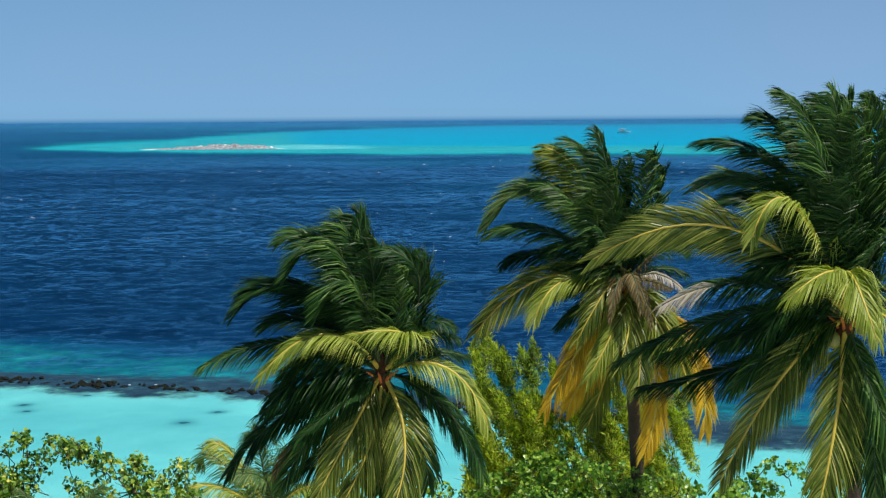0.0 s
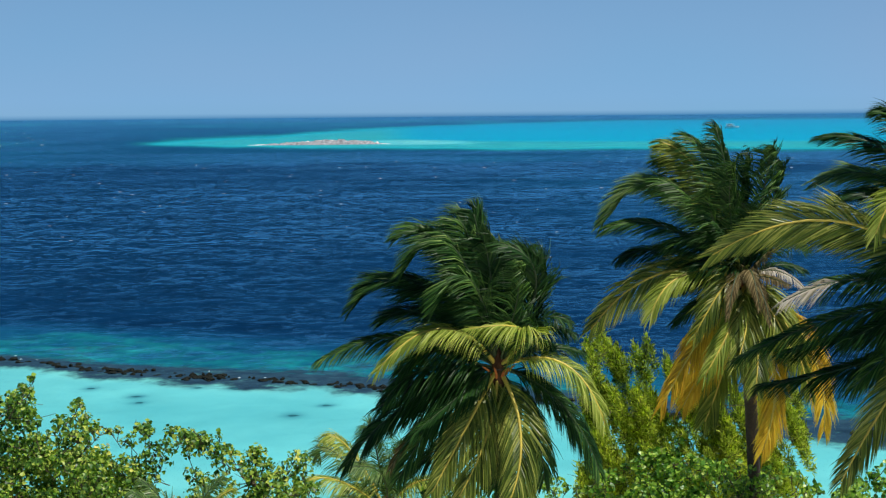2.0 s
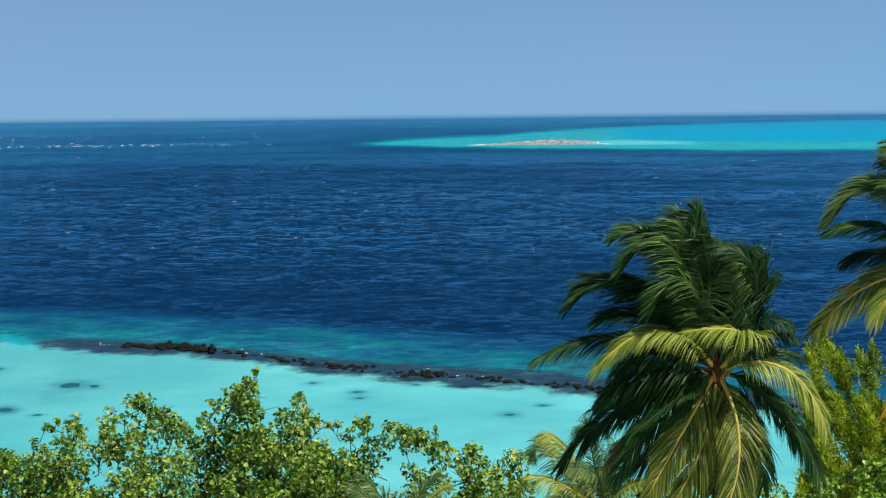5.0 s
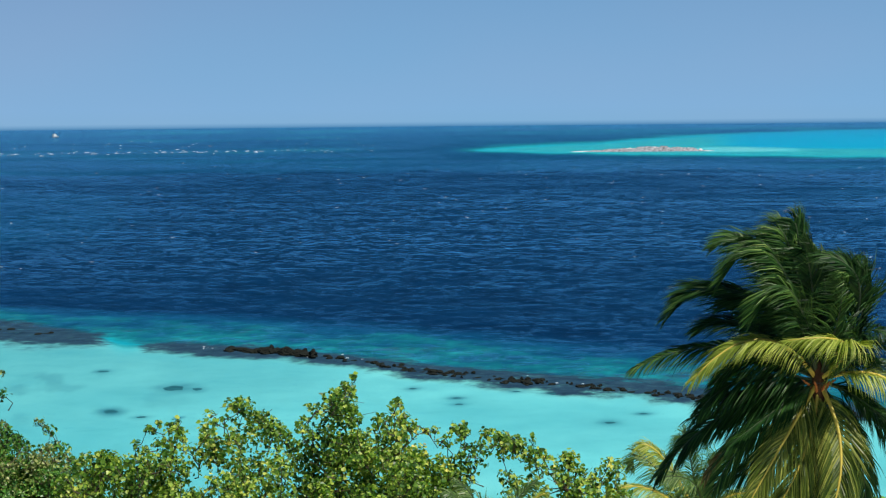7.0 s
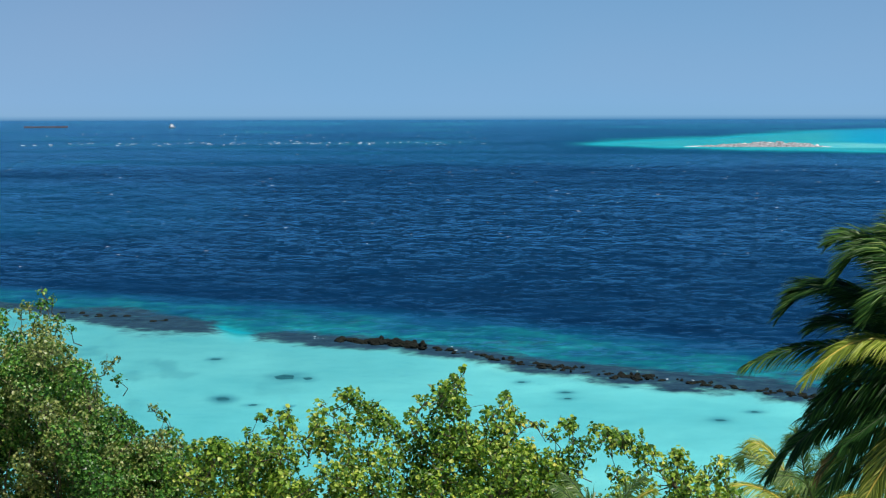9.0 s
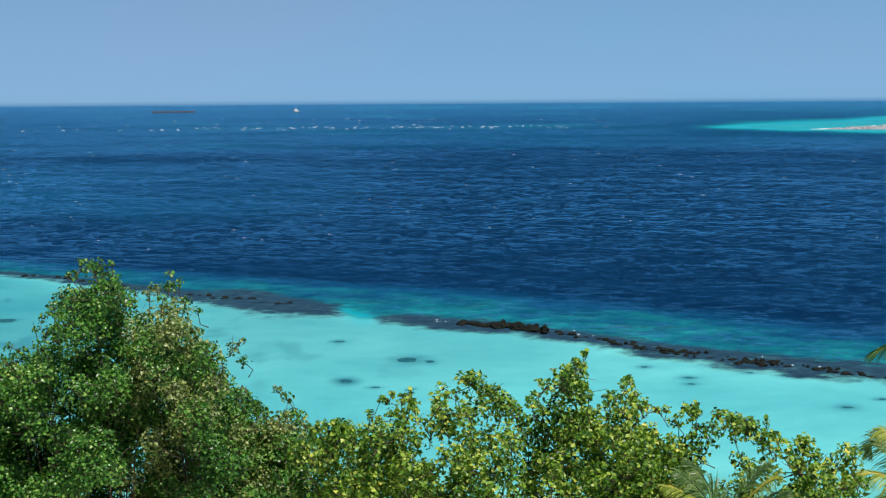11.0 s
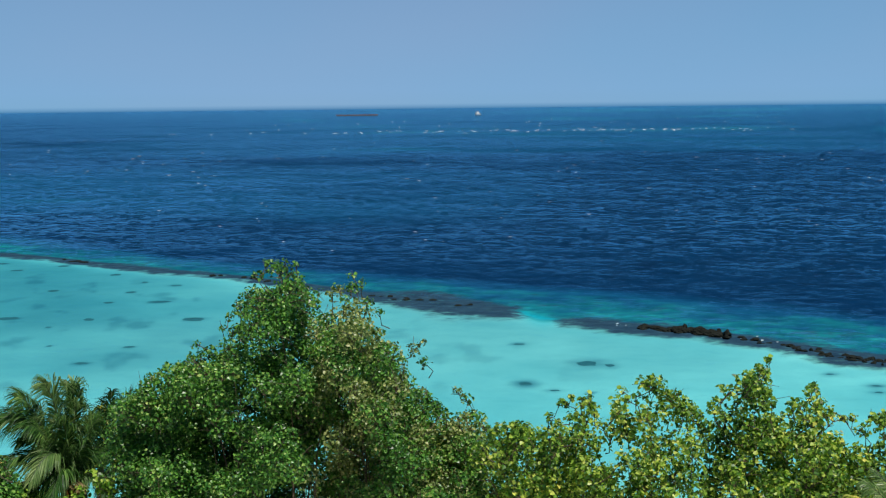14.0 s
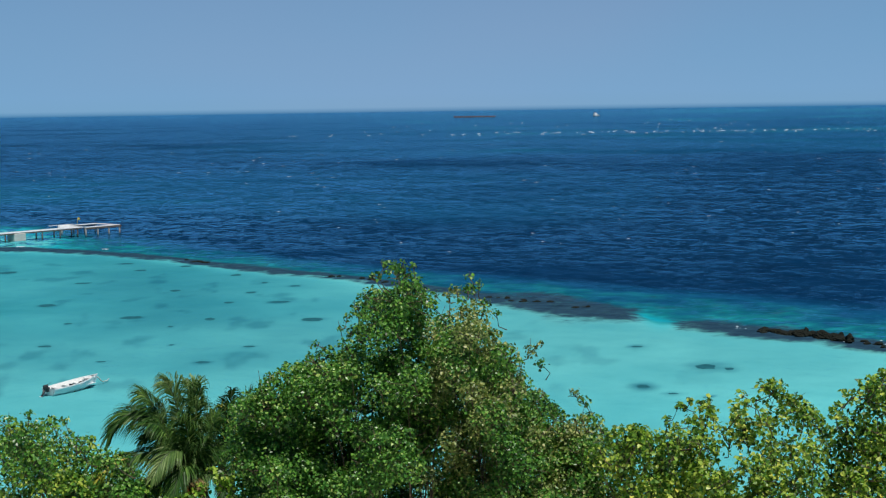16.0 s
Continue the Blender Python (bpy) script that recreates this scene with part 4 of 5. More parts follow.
def palm(spec, label, seed, foot, trunk_r=0.15, leaf=1.0, fill=9, nuts=5, blown=True, group="coconut palms"):
    """A coconut palm: ringed trunk from the ground to the crown, fronds, husks and nuts.
    foot: how far the trunk's foot stands from under the crown, to the side and away."""
    az, el, d, fronds = spec
    g = random.Random(seed)
    head = aim(az, el, d)
    turn = pose(0, 0, 0, 0, 0, -az)
    side, away = turn.to_3x3() @ Vector((1, 0, 0)), turn.to_3x3() @ Vector((0, 1, 0))
    base = head + side * foot[0] + away * foot[1]
    z0 = float(ground_shape(np.array([az]), np.array([d]))[0][0])
    base.z = z0 - 0.1
    ob = thing("coconut_palm", Matrix.Translation(base) @ turn, label, "palm tree", group)
    local = (Matrix.Translation(base) @ turn).inverted() @ head
    pts, rad = [], []
    n = 46
    for i in range(n + 1):
        u = i / n
        bend = Vector((local.x * u ** 1.6, local.y * u ** 1.6, local.z * u))
        pts.append(bend)
        rad.append(trunk_r * (1.35 - 0.45 * min(1, u * 3) + 0.06 * u + (0.045 if i % 2 else 0)))
    part("trunk", tube_mesh(pts, rad, 12), BARK, ob, "grey ringed palm trunk")
    part("crown_fibre", tube_mesh([local + Vector((0, 0, k)) for k in (-0.55, -0.2, 0.15, 0.45)], [trunk_r * 0.95, trunk_r * 1.1, trunk_r * 0.8, 0.03], 10), FIBRE, ob, "brown fibre round the crown's heart")
    for k in range(11):
        a = k * 0.9
        w = Vector((math.cos(a), math.sin(a), 0))
        part("leaf_base", tube_mesh([local + w * 0.08 + Vector((0, 0.0, -0.28)), local + w * 0.20 + Vector((0, -0.04, -0.06)), local + w * 0.36 + Vector((0, -0.06, 0.06))], [0.04, 0.032, 0.014], 6), HUSK, ob, "orange-brown leaf base")
    for k in range(nuts):
        a = g.uniform(0, 6.3)
        bm = bmesh.new()
        bmesh.ops.create_icosphere(bm, subdivisions=2, radius=0.13)
        for v in bm.verts:
            v.co.z *= 1.25
        bmesh.ops.translate(bm, verts=bm.verts, vec=local + Vector((math.cos(a) * 0.3, math.sin(a) * 0.3 - 0.1, g.uniform(-0.4, -0.1))))
        part("coconut", bm, NUT, ob, "green coconut", smooth=True)
    every = list(fronds)
    size = max(abs(f[2]) + abs(f[3]) for f in fronds)
    # short inner fronds that close the crown's heart, in the shaded dark green
    for k in range(fill):
        a = g.uniform(0.1, 3.3)
        r = size * g.uniform(0.20, 0.42)
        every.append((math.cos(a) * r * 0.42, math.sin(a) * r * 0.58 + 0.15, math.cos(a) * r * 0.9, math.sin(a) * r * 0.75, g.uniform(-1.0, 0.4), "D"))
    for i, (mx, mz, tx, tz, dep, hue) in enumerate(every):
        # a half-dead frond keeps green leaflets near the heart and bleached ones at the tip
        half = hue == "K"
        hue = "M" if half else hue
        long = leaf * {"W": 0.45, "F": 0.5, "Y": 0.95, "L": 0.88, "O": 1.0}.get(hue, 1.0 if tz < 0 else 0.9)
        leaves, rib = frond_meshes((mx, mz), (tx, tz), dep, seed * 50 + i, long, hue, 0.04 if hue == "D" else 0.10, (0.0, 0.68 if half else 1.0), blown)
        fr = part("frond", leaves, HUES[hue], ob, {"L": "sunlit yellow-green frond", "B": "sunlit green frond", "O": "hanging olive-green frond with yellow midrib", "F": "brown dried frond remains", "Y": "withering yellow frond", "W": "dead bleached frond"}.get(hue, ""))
        fr.location = local
        if half:
            part("dead_tip", frond_meshes((mx, mz), (tx, tz), dep, seed * 50 + i, 0.8 * leaf, "W", 0.3, (0.68, 1.0))[0], PALM_DRY, fr, "bleached dead leaflets at the tip")
        part("midrib", rib, MIDRIB if hue in "LYBO" else GREEN_RIB, fr)
    return ob


def leaf_cluster(centre, spread, n, size, g, shape="leaf", lean=(0, 0, 0.6)):
    """A clump of n leaves round a twig's end, as vertex and face arrays."""
    ball = unit(g.normal(size=(n, 3)) + (np.array([0, 0, 0.45]) if shape == "leaf" else 0))
    off = ball * (g.random(n) ** 0.28)[:, None] * np.array(spread)
    if shape == "needle":
        off[:, 0] -= 0.4 * off[:, 2]
    out = unit(off + 1e-6)
    p = np.array(centre) + off
    if shape == "needle":
        way = unit(out * 0.5 + np.array(lean) * 0.7 + g.normal(0, 0.6, (n, 3)))
        nor = unit(np.cross(way, g.normal(size=(n, 3))))
        L = size * g.uniform(0.6, 1.3, n)
        wide = np.full(n, 0.026)
    else:
        nor = unit(out * 0.8 + np.array([0.1, -0.1, 0.6]) + g.normal(0, 0.62, (n, 3)))
        way = unit(np.cross(nor, g.normal(size=(n, 3))) + np.array([0, 0, -0.18]))
        L = size * g.uniform(0.62, 1.25, n)
        wide = g.uniform(0.85, 1.05, n)
    sx = unit(np.cross(way, nor))
    nn = np.cross(sx, way)
    rows = []
    for k, (a, b) in enumerate(LEAF_XY):
        lift = 0.16 * abs(a) * 2 - 0.14 * b * b
        rows.append(p + sx * (a * L * wide)[:, None] + way * (b * L)[:, None] + nn * (lift * L)[:, None])
    V = np.stack(rows, 1).reshape(-1, 3)
    i = 6 * np.arange(n)
    F = np.concatenate([np.stack([i, i + 1, i + 2, i + 3], 1), np.stack([i, i + 3, i + 4, i + 5], 1)])
    return V, F


def one_leaf(mat):
    me = mesh_from([(a, b, 0.32 * abs(a) - 0.14 * b * b) for a, b in LEAF_XY], [(0, 1, 2, 3), (0, 3, 4, 5)])
    me.materials.append(mat)
    return me


LEAF_MESHES = {m.name: one_leaf(k) for m, k in ((LEAF_DARK, LEAF_DARK_ONE), (LEAF_LIME, LEAF_LIME_ONE), (LEAF_BUSH, LEAF_BUSH_ONE))}


def broad_tree(name, label, category, profile, d, seed, leaves, size, clumps, n, thick, low, radius=0.42, group="", shape="leaf", edge=0.22, stems=1, sprigs=(), alt=None, lean=(0, 0, 0.6), slope=0.35, tuft=(1.0, 0.78), inner=0):
    """A tree or shrub whose crown fills the outline given by headings and elevations, down to the elevation low."""
    g = np.random.default_rng(seed)
    azs, els = [q[0] for q in profile], [q[1] for q in profile]
    mid = (azs[0] + azs[-1]) / 2
    z0 = float(ground_shape(np.array([mid]), np.array([float(d)]))[0][0])
    base = polar(mid, d, z0 - 0.1)
    ob = thing(name, Matrix.Translation(base), label, category, group)
    deg = d * math.pi / 180
    spots = []
    # boughs: domes of leaf clumps that stand out by different amounts, with dark hollows between
    boughs = []
    while len(boughs) < clumps // (1 if shape == "needle" else 5):
        az = g.uniform(azs[0], azs[-1])
        u = g.random() ** 0.9
        boughs.append((az, u, g.uniform(-0.5, 0.5) * thick))
    for k in range(clumps):
        b_az, b_u, b_out = boughs[int(g.integers(len(boughs)))]
        q = g.normal(size=2) * 0.55
        az = float(np.clip(b_az + q[0] * 0.95 / deg, azs[0], azs[-1]))
        top = float(np.interp(az, azs, els))
        r = radius * g.uniform(0.6, 1.15)
        room = top - r * 0.75 / deg - low
        if room <= 0:
            continue
        el = min(low + room, low + room * (1 - b_u) + q[1] * 0.7 / deg)
        u = 1 - (el - low) / room
        dist = d + b_out - slope * u * room * deg + 0.5 * float(q @ q)
        spots.append((az, el, dist, r))
    az = azs[0] + 0.1
    while az < azs[-1] and edge:
        top = float(np.interp(az, azs, els))
        r = radius * g.uniform(0.30, 0.62)
        if g.random() > 0.12:
            spots.append((az, top - r * 0.8 / deg + g.normal(0, 0.2), d + g.uniform(-0.25, 0.25) * thick, r * g.uniform(0.6, 1.1)))
        az += edge * g.uniform(0.6, 1.4)
    for k in range(inner):
        az = g.uniform(azs[0] + 0.4, azs[-1] - 0.4)
        top = float(np.interp(az, azs, els)) - 0.9
        if top > low:
            spots.append((az, g.uniform(low, top), d + thick * 0.5 + g.uniform(0.2, 1.8), radius * g.uniform(1.0, 1.5)))
    for az, el, r in sprigs:
        spots.append((az, el, d, r))
    tops = [aim(a, e, q) - base for a, e, q, _ in spots]
    fork = [Vector((polar(m, d) - polar(mid, d)).to_tuple()) * 0.55 for m in np.linspace(azs[0], azs[-1], stems + 2)[1:-1]]
    crown_z = min(t.z for t in tops) - 0.6
    limbs = []
    for k, q in enumerate(fork):
        foot = Vector((q.x * 0.6, q.y * 0.6, 0))
        head = Vector((q.x, q.y, crown_z))
        bendy = [foot.lerp(head, u) + Vector((0.25 * math.sin(u * 5 + k), 0.2 * math.sin(u * 4 + 2 * k), 0)) for u in np.linspace(0, 1, 9)]
        part("trunk", tube_mesh(bendy, [0.24 - 0.11 * u for u in np.linspace(0, 1, 9)], 9), TWIG, ob, "grey-brown trunk")
        limbs.append(bendy[-1])
    order = g.permutation(len(tops) - len(sprigs))
    forks = []
    inside = [k for k in order if spots[k][1] < np.interp(spots[k][0], azs, els) - 0.8]
    for k in inside[: max(8, len(tops) // 8)]:
        t = tops[k]
        root = min(limbs, key=lambda q: (q - t).length)
        mids = [root.lerp(t, u) + polar(mid, 0.8 * math.sin(u * math.pi)) + Vector((0, 0, -0.45 * math.sin(u * math.pi) * (1 - u))) + Vector(g.normal(0, 0.06, 3)) for u in np.linspace(0, 1, 6)]
        part("limb", tube_mesh(mids, [q * (0.6 if radius < 0.4 else 1) for q in (0.045, 0.031, 0.021, 0.014, 0.009, 0.005)], 7), TWIG, ob)
        forks.extend(mids[2:])
    twigs = []
    for k, t in enumerate(tops):
        root = min(forks, key=lambda q: (q - t).length + (0.6 if q.z > t.z else 0))
        if (root - t).length > 0.8:
            # out of reach of a limb: the twig leaves the nearest lower clump
            lower = [q for q in tops if q.z < t.z - 0.12 and q is not t]
            near = min(lower, key=lambda q: (q - t).length) if lower else root
            root = near if (near - t).length < 0.5 else t + Vector((g.normal(0, 0.2), 0.3, -0.4))
        m1 = root.lerp(t, 0.5) + Vector(g.normal(0, 0.06, 3)) + Vector((0, 0, -0.08))
        twigs.append(tube([root, m1, t], [0.013, 0.010, 0.006], 5, cap=False))
        for j in range(3):
            e = t + Vector(g.normal(0, spots[k][3] * 0.55, 3))
            twigs.append(tube([m1.lerp(t, 0.6), e], [0.009, 0.004], 4, cap=False))
    tw = part("twig", mesh_from(*joined(twigs)), TWIG, ob, "bare grey-brown twigs")
    tagged(tw, kind="stuff")
    heaps = {}
    picks = sorted(range(len(tops)), key=lambda k: spots[k][2])[: int(len(tops) * 0.7)]
    singles = 230 if shape == "leaf" else 0
    for k, (t, (az, el, dist, r)) in enumerate(zip(tops, spots)):
        count = max(15, int(n * (r / radius) ** 2))
        V, F = leaf_cluster(tuple(t), (r * tuft[0], r * tuft[0], r * tuft[1]) if shape == "leaf" else (r * 0.42, r * 0.42, r * 1.5), count, size, g, shape, lean)
        dry = bool(alt and alt[1](az, el, g))
        heap = heaps.setdefault(dry, [[], [], 0])
        heap[0].append(V)
        heap[1].append(F + heap[2])
        heap[2] += len(V)
    for dry, (V, F, _) in heaps.items():
        tagged(part("foliage", mesh_from(np.concatenate(V), np.concatenate(F)), alt[0] if dry else leaves, ob), kind="stuff")
    # the leaves that stand out singly at the clumps' outer ends
    one = LEAF_MESHES.get(leaves.name)
    for j in range(singles):
        k = int(g.choice(picks))
        r = spots[k][3]
        q = unit(g.normal(size=3) + np.array([0, -0.5, 0.5]))
        leaf_ob = part("leaf", one, None, ob)
        face = Vector(tuple(q * 0.6 + np.array([0.1, -0.5, 0.6]) + g.normal(0, 0.35, 3)))
        L = size * g.uniform(0.8, 1.25)
        leaf_ob.matrix_local = Matrix.LocRotScale(tops[k] + Vector(tuple(q * r * 1.0)), face.to_track_quat("Z", "Y") @ Euler((0, 0, g.uniform(0, 6.28))).to_quaternion(), (L, L, L))
    return ob
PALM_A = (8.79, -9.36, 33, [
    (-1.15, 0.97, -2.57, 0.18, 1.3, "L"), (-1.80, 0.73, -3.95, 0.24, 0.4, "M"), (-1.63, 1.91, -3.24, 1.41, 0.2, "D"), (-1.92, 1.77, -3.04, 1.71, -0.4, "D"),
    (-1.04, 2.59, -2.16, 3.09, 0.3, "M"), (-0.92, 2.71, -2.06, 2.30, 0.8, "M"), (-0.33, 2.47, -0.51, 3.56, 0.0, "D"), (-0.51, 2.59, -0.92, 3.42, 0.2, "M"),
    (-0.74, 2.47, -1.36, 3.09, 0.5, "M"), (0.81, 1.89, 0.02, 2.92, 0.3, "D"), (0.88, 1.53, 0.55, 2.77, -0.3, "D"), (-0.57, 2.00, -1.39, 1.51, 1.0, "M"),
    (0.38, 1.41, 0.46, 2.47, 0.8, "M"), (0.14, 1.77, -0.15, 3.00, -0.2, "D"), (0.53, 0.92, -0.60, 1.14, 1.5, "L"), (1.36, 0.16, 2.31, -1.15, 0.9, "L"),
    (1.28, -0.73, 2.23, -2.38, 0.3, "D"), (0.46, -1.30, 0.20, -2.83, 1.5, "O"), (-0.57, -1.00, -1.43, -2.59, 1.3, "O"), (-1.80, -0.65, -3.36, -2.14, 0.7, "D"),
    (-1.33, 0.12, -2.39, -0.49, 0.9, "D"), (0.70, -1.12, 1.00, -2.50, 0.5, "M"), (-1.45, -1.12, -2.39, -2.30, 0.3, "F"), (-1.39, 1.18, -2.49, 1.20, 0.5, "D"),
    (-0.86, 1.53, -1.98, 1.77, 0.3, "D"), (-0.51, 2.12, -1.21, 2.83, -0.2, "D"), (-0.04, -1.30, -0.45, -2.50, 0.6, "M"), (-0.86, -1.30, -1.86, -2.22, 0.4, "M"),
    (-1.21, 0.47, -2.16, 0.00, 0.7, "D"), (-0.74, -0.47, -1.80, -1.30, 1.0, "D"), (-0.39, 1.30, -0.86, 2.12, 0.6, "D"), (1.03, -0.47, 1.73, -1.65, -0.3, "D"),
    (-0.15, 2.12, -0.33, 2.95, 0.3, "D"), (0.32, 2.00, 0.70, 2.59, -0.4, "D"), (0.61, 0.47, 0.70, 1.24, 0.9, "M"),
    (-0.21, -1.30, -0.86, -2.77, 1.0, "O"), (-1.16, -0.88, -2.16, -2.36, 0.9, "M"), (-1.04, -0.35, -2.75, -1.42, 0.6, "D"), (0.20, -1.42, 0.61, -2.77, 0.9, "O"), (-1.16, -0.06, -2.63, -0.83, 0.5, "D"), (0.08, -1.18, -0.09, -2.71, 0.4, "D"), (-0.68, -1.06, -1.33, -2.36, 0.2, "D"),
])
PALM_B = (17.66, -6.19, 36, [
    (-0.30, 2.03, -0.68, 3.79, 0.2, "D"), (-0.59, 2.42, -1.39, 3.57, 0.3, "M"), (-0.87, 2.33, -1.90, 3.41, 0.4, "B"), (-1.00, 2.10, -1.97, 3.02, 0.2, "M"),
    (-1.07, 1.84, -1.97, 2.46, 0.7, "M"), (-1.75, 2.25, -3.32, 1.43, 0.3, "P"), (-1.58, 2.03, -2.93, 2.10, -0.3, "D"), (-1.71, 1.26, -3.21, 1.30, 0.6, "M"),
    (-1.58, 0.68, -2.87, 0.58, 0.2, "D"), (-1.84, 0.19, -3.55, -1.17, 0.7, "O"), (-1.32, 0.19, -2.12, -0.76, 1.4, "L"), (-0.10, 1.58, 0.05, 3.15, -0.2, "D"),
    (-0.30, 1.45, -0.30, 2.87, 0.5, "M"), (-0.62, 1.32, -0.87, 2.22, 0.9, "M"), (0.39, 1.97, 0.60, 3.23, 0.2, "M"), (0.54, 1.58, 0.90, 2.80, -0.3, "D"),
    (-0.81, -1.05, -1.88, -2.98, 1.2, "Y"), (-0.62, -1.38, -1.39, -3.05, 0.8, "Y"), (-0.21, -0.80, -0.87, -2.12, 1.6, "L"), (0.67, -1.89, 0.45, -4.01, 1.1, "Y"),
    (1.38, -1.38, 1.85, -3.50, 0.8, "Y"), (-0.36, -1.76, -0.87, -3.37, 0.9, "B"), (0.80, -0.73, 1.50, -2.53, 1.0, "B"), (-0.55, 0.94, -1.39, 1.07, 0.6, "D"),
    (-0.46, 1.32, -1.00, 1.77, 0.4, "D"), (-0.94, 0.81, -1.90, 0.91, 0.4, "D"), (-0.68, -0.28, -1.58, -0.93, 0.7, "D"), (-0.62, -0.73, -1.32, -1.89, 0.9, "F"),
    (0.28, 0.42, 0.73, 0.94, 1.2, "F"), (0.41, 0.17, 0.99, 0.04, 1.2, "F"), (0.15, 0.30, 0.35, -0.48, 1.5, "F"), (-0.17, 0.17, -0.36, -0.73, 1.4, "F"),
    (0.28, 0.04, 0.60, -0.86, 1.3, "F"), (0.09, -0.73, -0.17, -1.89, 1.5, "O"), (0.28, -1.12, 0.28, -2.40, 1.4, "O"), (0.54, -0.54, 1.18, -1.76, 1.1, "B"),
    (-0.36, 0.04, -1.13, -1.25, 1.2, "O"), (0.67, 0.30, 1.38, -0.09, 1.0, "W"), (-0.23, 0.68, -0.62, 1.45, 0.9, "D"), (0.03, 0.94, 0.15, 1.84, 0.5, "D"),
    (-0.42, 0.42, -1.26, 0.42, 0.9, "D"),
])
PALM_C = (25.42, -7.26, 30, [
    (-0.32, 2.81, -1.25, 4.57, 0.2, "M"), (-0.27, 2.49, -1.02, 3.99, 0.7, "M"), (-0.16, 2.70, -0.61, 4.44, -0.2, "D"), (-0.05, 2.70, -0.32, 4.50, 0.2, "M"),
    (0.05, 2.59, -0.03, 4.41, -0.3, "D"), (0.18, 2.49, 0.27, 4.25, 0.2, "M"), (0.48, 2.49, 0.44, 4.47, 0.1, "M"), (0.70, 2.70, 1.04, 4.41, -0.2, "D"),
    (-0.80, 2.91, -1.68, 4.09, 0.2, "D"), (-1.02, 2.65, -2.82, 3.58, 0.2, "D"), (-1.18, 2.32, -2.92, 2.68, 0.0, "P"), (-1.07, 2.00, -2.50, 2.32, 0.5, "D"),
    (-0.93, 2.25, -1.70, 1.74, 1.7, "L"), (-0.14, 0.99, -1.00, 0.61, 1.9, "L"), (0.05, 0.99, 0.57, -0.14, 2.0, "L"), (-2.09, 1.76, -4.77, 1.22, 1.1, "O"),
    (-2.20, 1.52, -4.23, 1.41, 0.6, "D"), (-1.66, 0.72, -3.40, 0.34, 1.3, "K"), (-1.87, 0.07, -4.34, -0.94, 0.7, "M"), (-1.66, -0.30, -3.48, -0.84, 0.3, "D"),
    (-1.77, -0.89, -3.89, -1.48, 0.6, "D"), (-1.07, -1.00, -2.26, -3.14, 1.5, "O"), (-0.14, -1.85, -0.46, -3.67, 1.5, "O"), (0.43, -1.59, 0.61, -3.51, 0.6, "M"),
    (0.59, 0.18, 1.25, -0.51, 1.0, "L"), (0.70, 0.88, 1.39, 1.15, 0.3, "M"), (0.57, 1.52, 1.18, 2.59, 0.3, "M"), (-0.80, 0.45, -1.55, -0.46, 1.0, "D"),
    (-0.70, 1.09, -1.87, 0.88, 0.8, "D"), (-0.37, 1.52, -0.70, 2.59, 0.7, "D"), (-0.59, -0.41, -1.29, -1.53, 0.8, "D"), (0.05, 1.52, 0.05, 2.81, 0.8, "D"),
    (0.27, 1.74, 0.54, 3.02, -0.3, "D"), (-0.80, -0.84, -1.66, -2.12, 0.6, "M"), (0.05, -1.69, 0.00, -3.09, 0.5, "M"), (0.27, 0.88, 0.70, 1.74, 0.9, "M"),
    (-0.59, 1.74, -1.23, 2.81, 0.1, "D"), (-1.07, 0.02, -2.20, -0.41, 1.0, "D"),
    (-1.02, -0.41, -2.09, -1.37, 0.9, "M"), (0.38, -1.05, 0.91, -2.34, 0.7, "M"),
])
PALM_D = (-33.30, -13.38, 38, [
    (-0.20, 1.86, -0.54, 2.82, 0.3, "P"), (0.15, 1.51, 0.37, 2.58, 0.2, "M"), (0.20, 1.64, 0.14, 2.66, -0.3, "P"), (-0.64, 1.78, -1.13, 2.50, 0.3, "M"),
    (-0.98, 1.82, -1.97, 1.41, 0.4, "M"), (-0.88, 1.57, -1.76, 1.64, -0.1, "M"), (-1.33, 0.83, -2.42, 0.14, 0.9, "L"), (-0.28, 1.03, -0.91, 0.52, 1.3, "P"),
    (-0.98, -0.08, -1.76, -0.38, 1.3, "L"), (0.41, 1.17, 0.79, 1.82, 0.3, "M"), (0.50, 0.76, 1.02, 0.90, 0.5, "M"), (-0.47, 1.37, -0.95, 1.85, 0.9, "M"),
    (0.00, 1.30, -0.20, 2.12, 0.9, "M"), (0.27, 0.90, 0.54, 1.51, 0.8, "M"), (-0.61, 0.90, -1.49, 0.90, 0.8, "M"), (-0.47, 0.35, -1.29, -0.05, 0.9, "M"),
    (0.20, 0.22, 0.54, -0.33, 1.2, "F"), (-0.14, 0.62, -0.47, -0.19, 1.3, "M"), (0.54, 0.35, 1.02, 0.08, 0.7, "M"), (-0.41, 1.17, -1.15, 1.30, 0.2, "M"),
])
PALM_E = (-32.14, -13.16, 40, [
    (0.19, 1.29, 0.34, 2.43, 0.2, "D"), (0.47, 1.53, 0.90, 2.29, 0.3, "D"), (0.09, 1.03, 0.04, 2.03, 0.1, "L"), (0.69, 0.74, 1.29, 0.53, 1.0, "L"),
    (-0.17, 0.96, -0.29, 1.81, 0.2, "D"), (0.54, 0.31, 1.11, -0.11, 1.0, "P"), (0.19, 0.60, 0.69, 1.60, 0.8, "D"), (-0.24, 0.31, -0.60, -0.26, 0.8, "P"),
    (0.11, -0.11, 0.19, -0.69, 1.1, "D"),
])
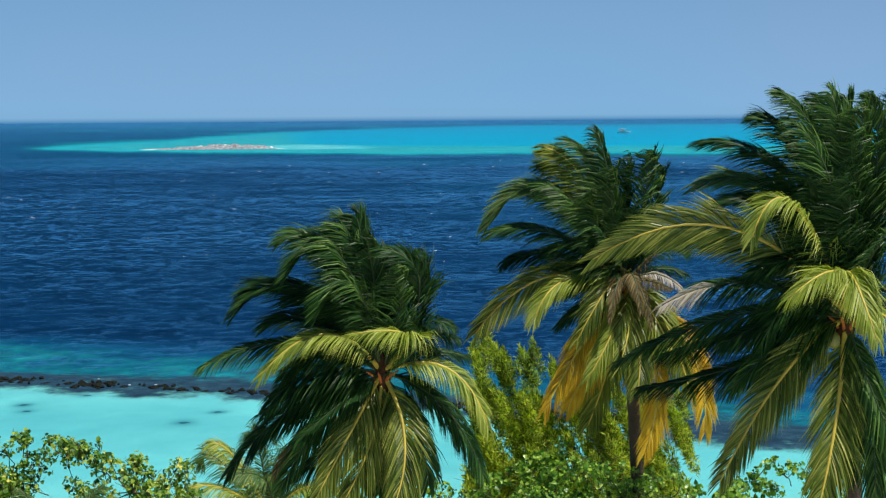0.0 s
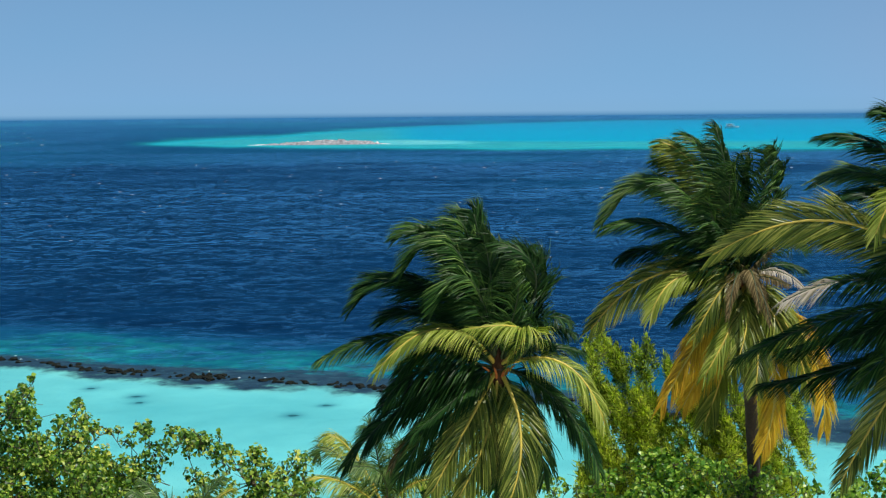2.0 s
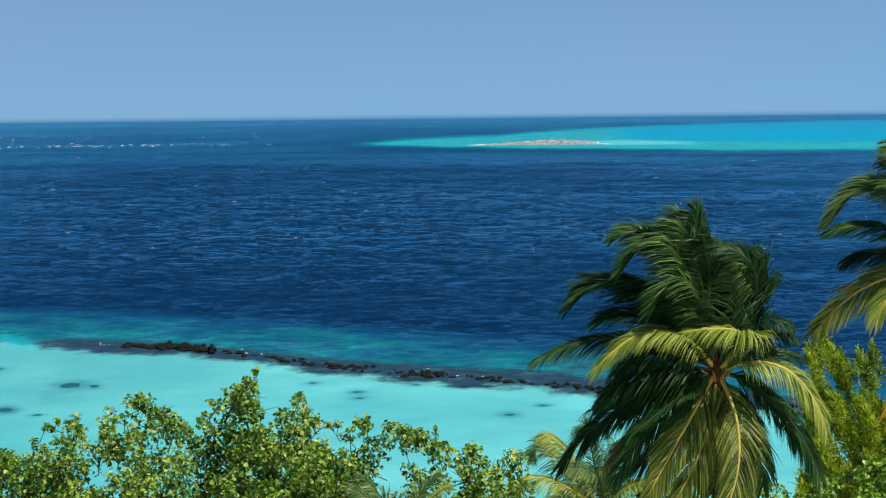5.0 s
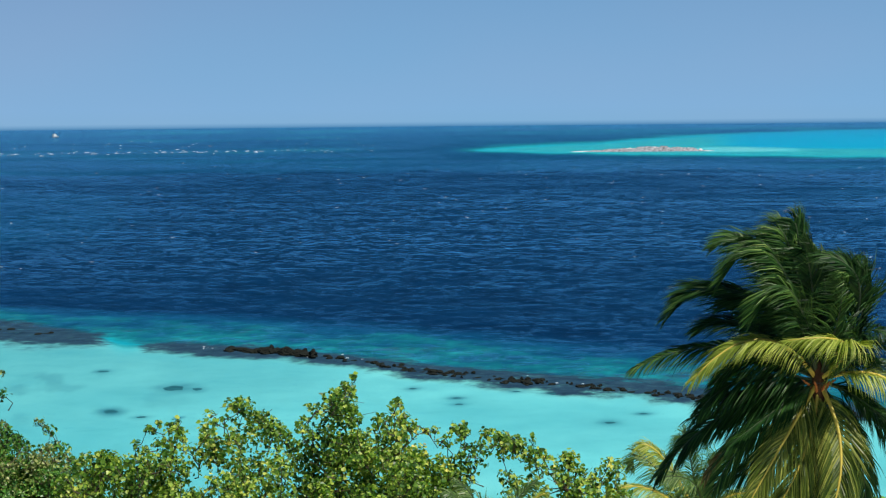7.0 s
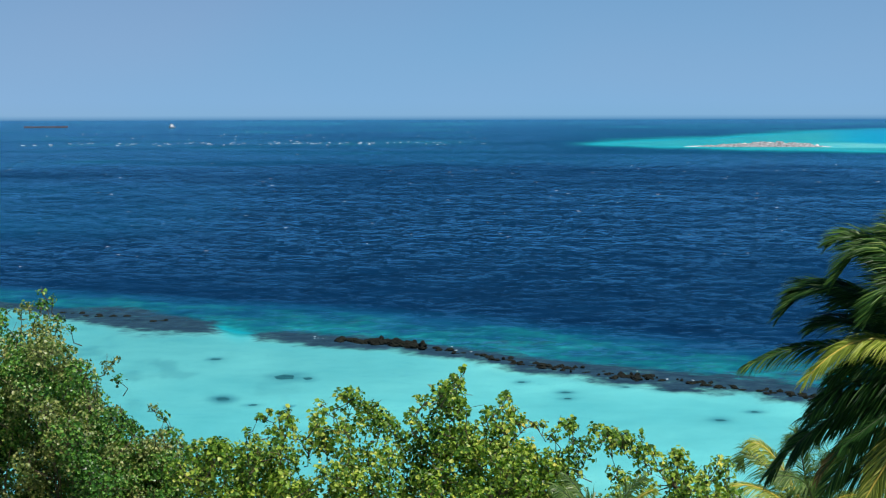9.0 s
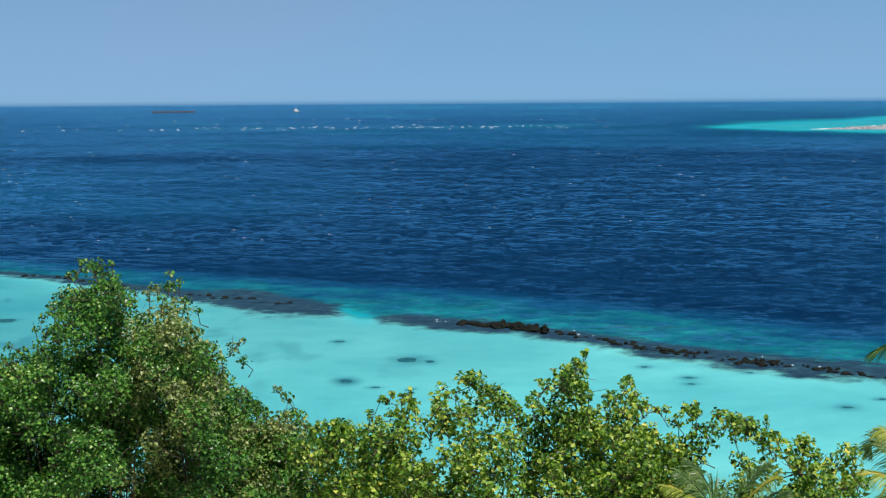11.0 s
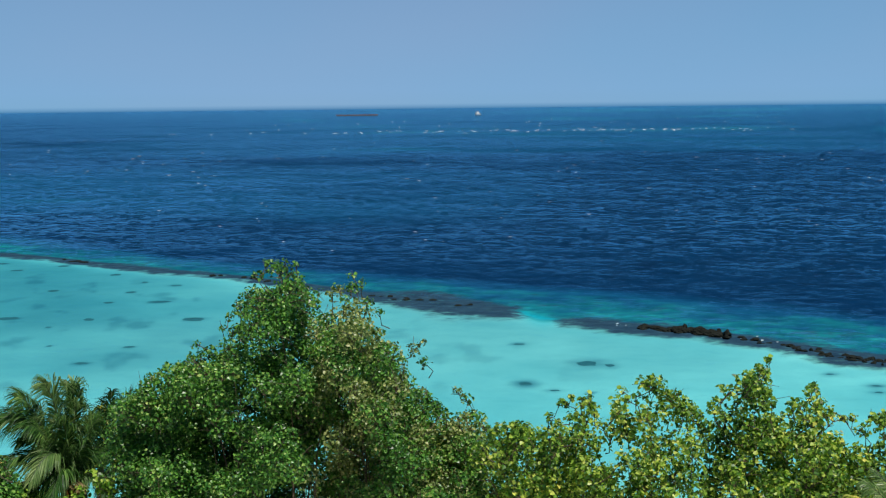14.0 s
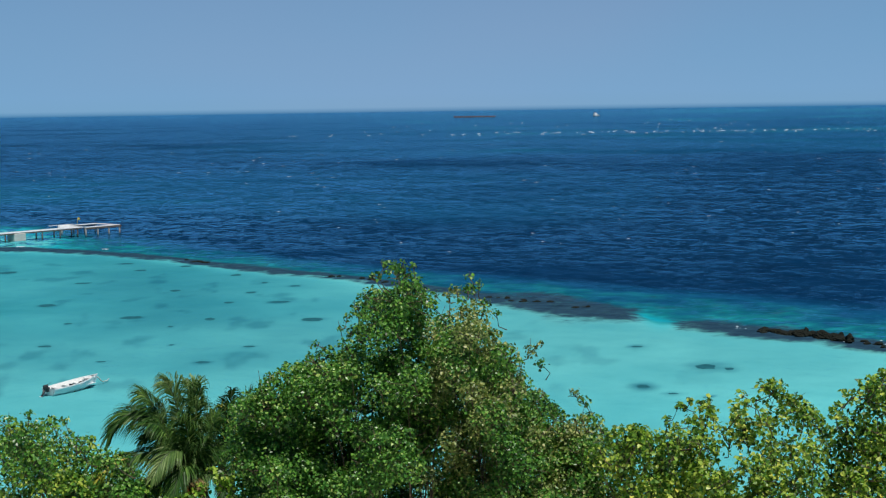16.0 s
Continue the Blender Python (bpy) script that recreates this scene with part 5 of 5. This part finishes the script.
PALM_F = (4.68, -14.52, 36, [
    (-0.76, 1.52, -1.42, 2.09, 0.3, "L"), (-0.25, 1.65, -0.44, 2.18, -0.2, "P"), (-1.01, 0.89, -1.90, 1.08, 0.8, "L"), (0.76, 0.89, 1.78, 0.82, 0.9, "L"),
    (-1.14, 1.40, -1.65, 1.40, -0.5, "P"), (0.25, 1.40, 0.63, 1.78, 0.1, "P"), (-0.76, 0.51, -1.65, 0.38, 1.2, "P"), (0.89, 0.38, 1.90, 0.13, 1.1, "P"),
    (-0.13, 1.14, -0.89, 1.52, 1.3, "P"), (0.51, 0.76, 1.27, 0.38, 0.3, "P"),
])
PALM_G = (-2.74, -15.43, 31, [
    (-0.50, 0.80, -1.05, 1.35, 0.3, "P"), (-0.62, 0.70, -1.28, 1.08, 0.5, "L"), (-0.35, 0.85, -0.86, 1.46, -0.2, "P"), (0.45, 0.80, 1.00, 1.30, 0.3, "L"),
    (0.62, 0.65, 1.22, 1.00, 0.5, "P"), (0.32, 0.85, 0.80, 1.42, -0.2, "P"), (-0.72, 0.50, -1.36, 0.62, 0.6, "P"), (0.72, 0.50, 1.36, 0.60, 0.6, "L"),
])
TREE_TOP = [(-31.39, -10.45), (-30.46, -10.02), (-29.21, -9.04), (-27.76, -8.68), (-27.23, -7.93), (-26.69, -6.82), (-26.31, -6.22), (-25.81, -5.78), (-25.03, -6.08), (-24.53, -6.96), (-23.60, -6.77), (-22.94, -6.41), (-22.41, -6.99), (-22.14, -8.12), (-21.57, -8.94), (-21.21, -10.16), (-20.55, -10.37), (-19.52, -10.88), (-18.29, -11.48), (-17.78, -11.98)]
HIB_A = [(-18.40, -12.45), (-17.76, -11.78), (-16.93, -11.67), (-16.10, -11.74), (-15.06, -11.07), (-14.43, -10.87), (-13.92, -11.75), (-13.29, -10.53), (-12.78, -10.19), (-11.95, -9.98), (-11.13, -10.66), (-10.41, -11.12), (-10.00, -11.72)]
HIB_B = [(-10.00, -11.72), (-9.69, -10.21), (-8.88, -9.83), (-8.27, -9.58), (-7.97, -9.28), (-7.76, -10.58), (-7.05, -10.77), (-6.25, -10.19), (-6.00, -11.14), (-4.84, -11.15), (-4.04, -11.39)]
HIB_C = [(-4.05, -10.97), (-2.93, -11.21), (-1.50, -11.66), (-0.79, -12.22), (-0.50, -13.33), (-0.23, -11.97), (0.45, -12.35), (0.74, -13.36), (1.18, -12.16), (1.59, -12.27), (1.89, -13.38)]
BUSH_L = [(-40.61, -10.65), (-39.84, -10.60), (-39.47, -10.96), (-38.87, -10.57), (-37.61, -10.64), (-37.30, -11.49), (-35.98, -12.12), (-35.20, -12.86)]
BUSH_P = [(6.07, -13.56), (7.73, -13.44), (9.81, -13.43), (11.89, -13.40), (13.14, -12.84), (14.38, -12.23), (16.24, -12.21), (17.27, -12.79), (19.31, -12.85), (20.43, -13.11)]
BUSH_R = [(21.34, -13.08), (22.13, -12.66), (22.92, -12.04), (23.82, -12.63), (26.61, -12.46), (27.99, -12.58)]
CASU = [(12.12, -8.99), (12.57, -8.18), (13.40, -9.00), (14.39, -8.69), (15.21, -9.40), (16.44, -9.99), (17.67, -10.18), (18.89, -10.96), (19.60, -10.15), (19.91, -11.34)]

palm(PALM_A, "wind-blown coconut palm with orange leaf bases", 1, (0.3, 0.4), 0.16, fill=18, nuts=0)
palm(PALM_B, "wind-blown coconut palm with withering yellow lower fronds", 2, (0.7, 0.3), 0.15, fill=14, nuts=6)
palm(PALM_C, "tall coconut palm with long arching fronds and bare trunk", 3, (0.7, 0.2), 0.16, leaf=1.0, fill=12, nuts=5)
palm(PALM_D, "young coconut palm with upright fronds among the trees", 4, (0.2, 0.2), 0.13, leaf=1.0, fill=8, nuts=0, blown=False)
palm(PALM_E, "young coconut palm half hidden behind a leafy tree", 5, (0.1, 0.2), 0.12, leaf=0.95, fill=4, nuts=0, blown=False)
palm(PALM_F, "young pale coconut palm under the taller palm", 6, (0.1, 0.2), 0.12, leaf=0.9, fill=4, nuts=0, blown=False)
palm(PALM_G, "young coconut palm tip among the shrubs", 7, (0.1, 0.2), 0.12, leaf=0.8, fill=2, nuts=0, blown=False)

broad_tree("broadleaf_tree", "tall dense dark green broadleaf tree with dry branches", "tree", TREE_TOP, 34, 11, LEAF_DARK, 0.072, 330, 230, 2.6, -17.0, 0.46, stems=3, inner=460, tuft=(0.9, 0.8),
           sprigs=[(-27.45, -7.7, 0.13), (-27.7, -8.1, 0.12), (-26.95, -6.95, 0.12), (-27.15, -7.2, 0.08), (-26.5, -6.2, 0.09), (-25.0, -5.85, 0.09), (-23.0, -6.25, 0.11), (-22.6, -6.5, 0.10), (-22.0, -7.6, 0.12), (-28.6, -8.6, 0.13), (-30.2, -9.8, 0.13),
                   (-26.0, -5.75, 0.12), (-25.3, -6.0, 0.15), (-25.6, -5.95, 0.10), (-20.75, -9.0, 0.20), (-20.45, -8.75, 0.13), (-20.4, -9.45, 0.17), (-21.15, -9.35, 0.09), (-19.15, -10.5, 0.16), (-18.85, -10.8, 0.18)],
           alt=(LEAF_BROWN, lambda az, el, g: az > -24.8 and g.random() < 0.36))
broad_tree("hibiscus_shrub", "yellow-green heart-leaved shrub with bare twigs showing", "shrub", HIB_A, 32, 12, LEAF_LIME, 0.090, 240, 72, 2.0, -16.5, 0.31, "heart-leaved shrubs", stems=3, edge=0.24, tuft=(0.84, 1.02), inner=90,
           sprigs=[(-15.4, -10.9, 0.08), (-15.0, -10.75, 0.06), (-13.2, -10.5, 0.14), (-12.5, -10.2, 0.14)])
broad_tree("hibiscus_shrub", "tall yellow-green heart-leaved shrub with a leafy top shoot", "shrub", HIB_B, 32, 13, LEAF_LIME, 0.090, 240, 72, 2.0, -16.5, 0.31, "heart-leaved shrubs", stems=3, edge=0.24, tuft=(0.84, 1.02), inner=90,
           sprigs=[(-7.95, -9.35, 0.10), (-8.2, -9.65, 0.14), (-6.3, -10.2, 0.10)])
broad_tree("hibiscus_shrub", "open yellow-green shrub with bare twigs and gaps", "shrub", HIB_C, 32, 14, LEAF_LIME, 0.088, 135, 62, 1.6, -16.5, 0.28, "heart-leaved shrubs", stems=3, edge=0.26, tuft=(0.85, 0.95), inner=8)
broad_tree("leafy_bush", "sunlit green bush beside the lagoon", "bush", BUSH_L, 36, 15, LEAF_DARK, 0.082, 110, 170, 2.2, -16.5, 0.45, "leafy bushes", stems=2, inner=50, alt=(LEAF_LIME, lambda az, el, g: g.random() < 0.22))
broad_tree("leafy_bush", "bright green large-leaved bush below the palms", "bush", BUSH_P, 35, 16, LEAF_BUSH, 0.105, 140, 130, 2.2, -16.5, 0.42, "leafy bushes", stems=3)
broad_tree("leafy_bush", "dark green bush beside the palm trunk", "bush", BUSH_R, 35, 17, LEAF_BUSH, 0.105, 60, 130, 1.8, -16.5, 0.40, "leafy bushes", stems=2)
broad_tree("casuarina_tree", "feathery yellow-green casuarina behind the palms", "tree", CASU, 44, 18, NEEDLE, 0.15, 300, 560, 2.6, -16.0, 0.46, shape="needle", stems=3, edge=0.45, lean=(-0.32, 0, 0.9),
           sprigs=[(12.45, -8.00, 0.16), (12.15, -8.60, 0.18), (14.3, -8.45, 0.17), (13.25, -8.75, 0.16), (15.0, -9.15, 0.18), (16.2, -9.65, 0.18), (17.2, -9.85, 0.18), (12.57, -8.5, 0.3), (12.3, -9.0, 0.28), (13.4, -9.2, 0.3), (14.39, -8.95, 0.3), (14.0, -9.4, 0.34), (15.2, -9.7, 0.34), (19.6, -10.4, 0.3), (12.9, -9.1, 0.26)])
broad_tree("leafy_bush", "low shaded green bush round the young palms", "bush", [(-36.2, -13.4), (-35.0, -13.5), (-33.6, -13.65), (-32.2, -13.3), (-31.0, -12.7)], 36.8, 19, LEAF_BUSH, 0.105, 60, 120, 1.6, -16.5, 0.42, "leafy bushes", stems=2)
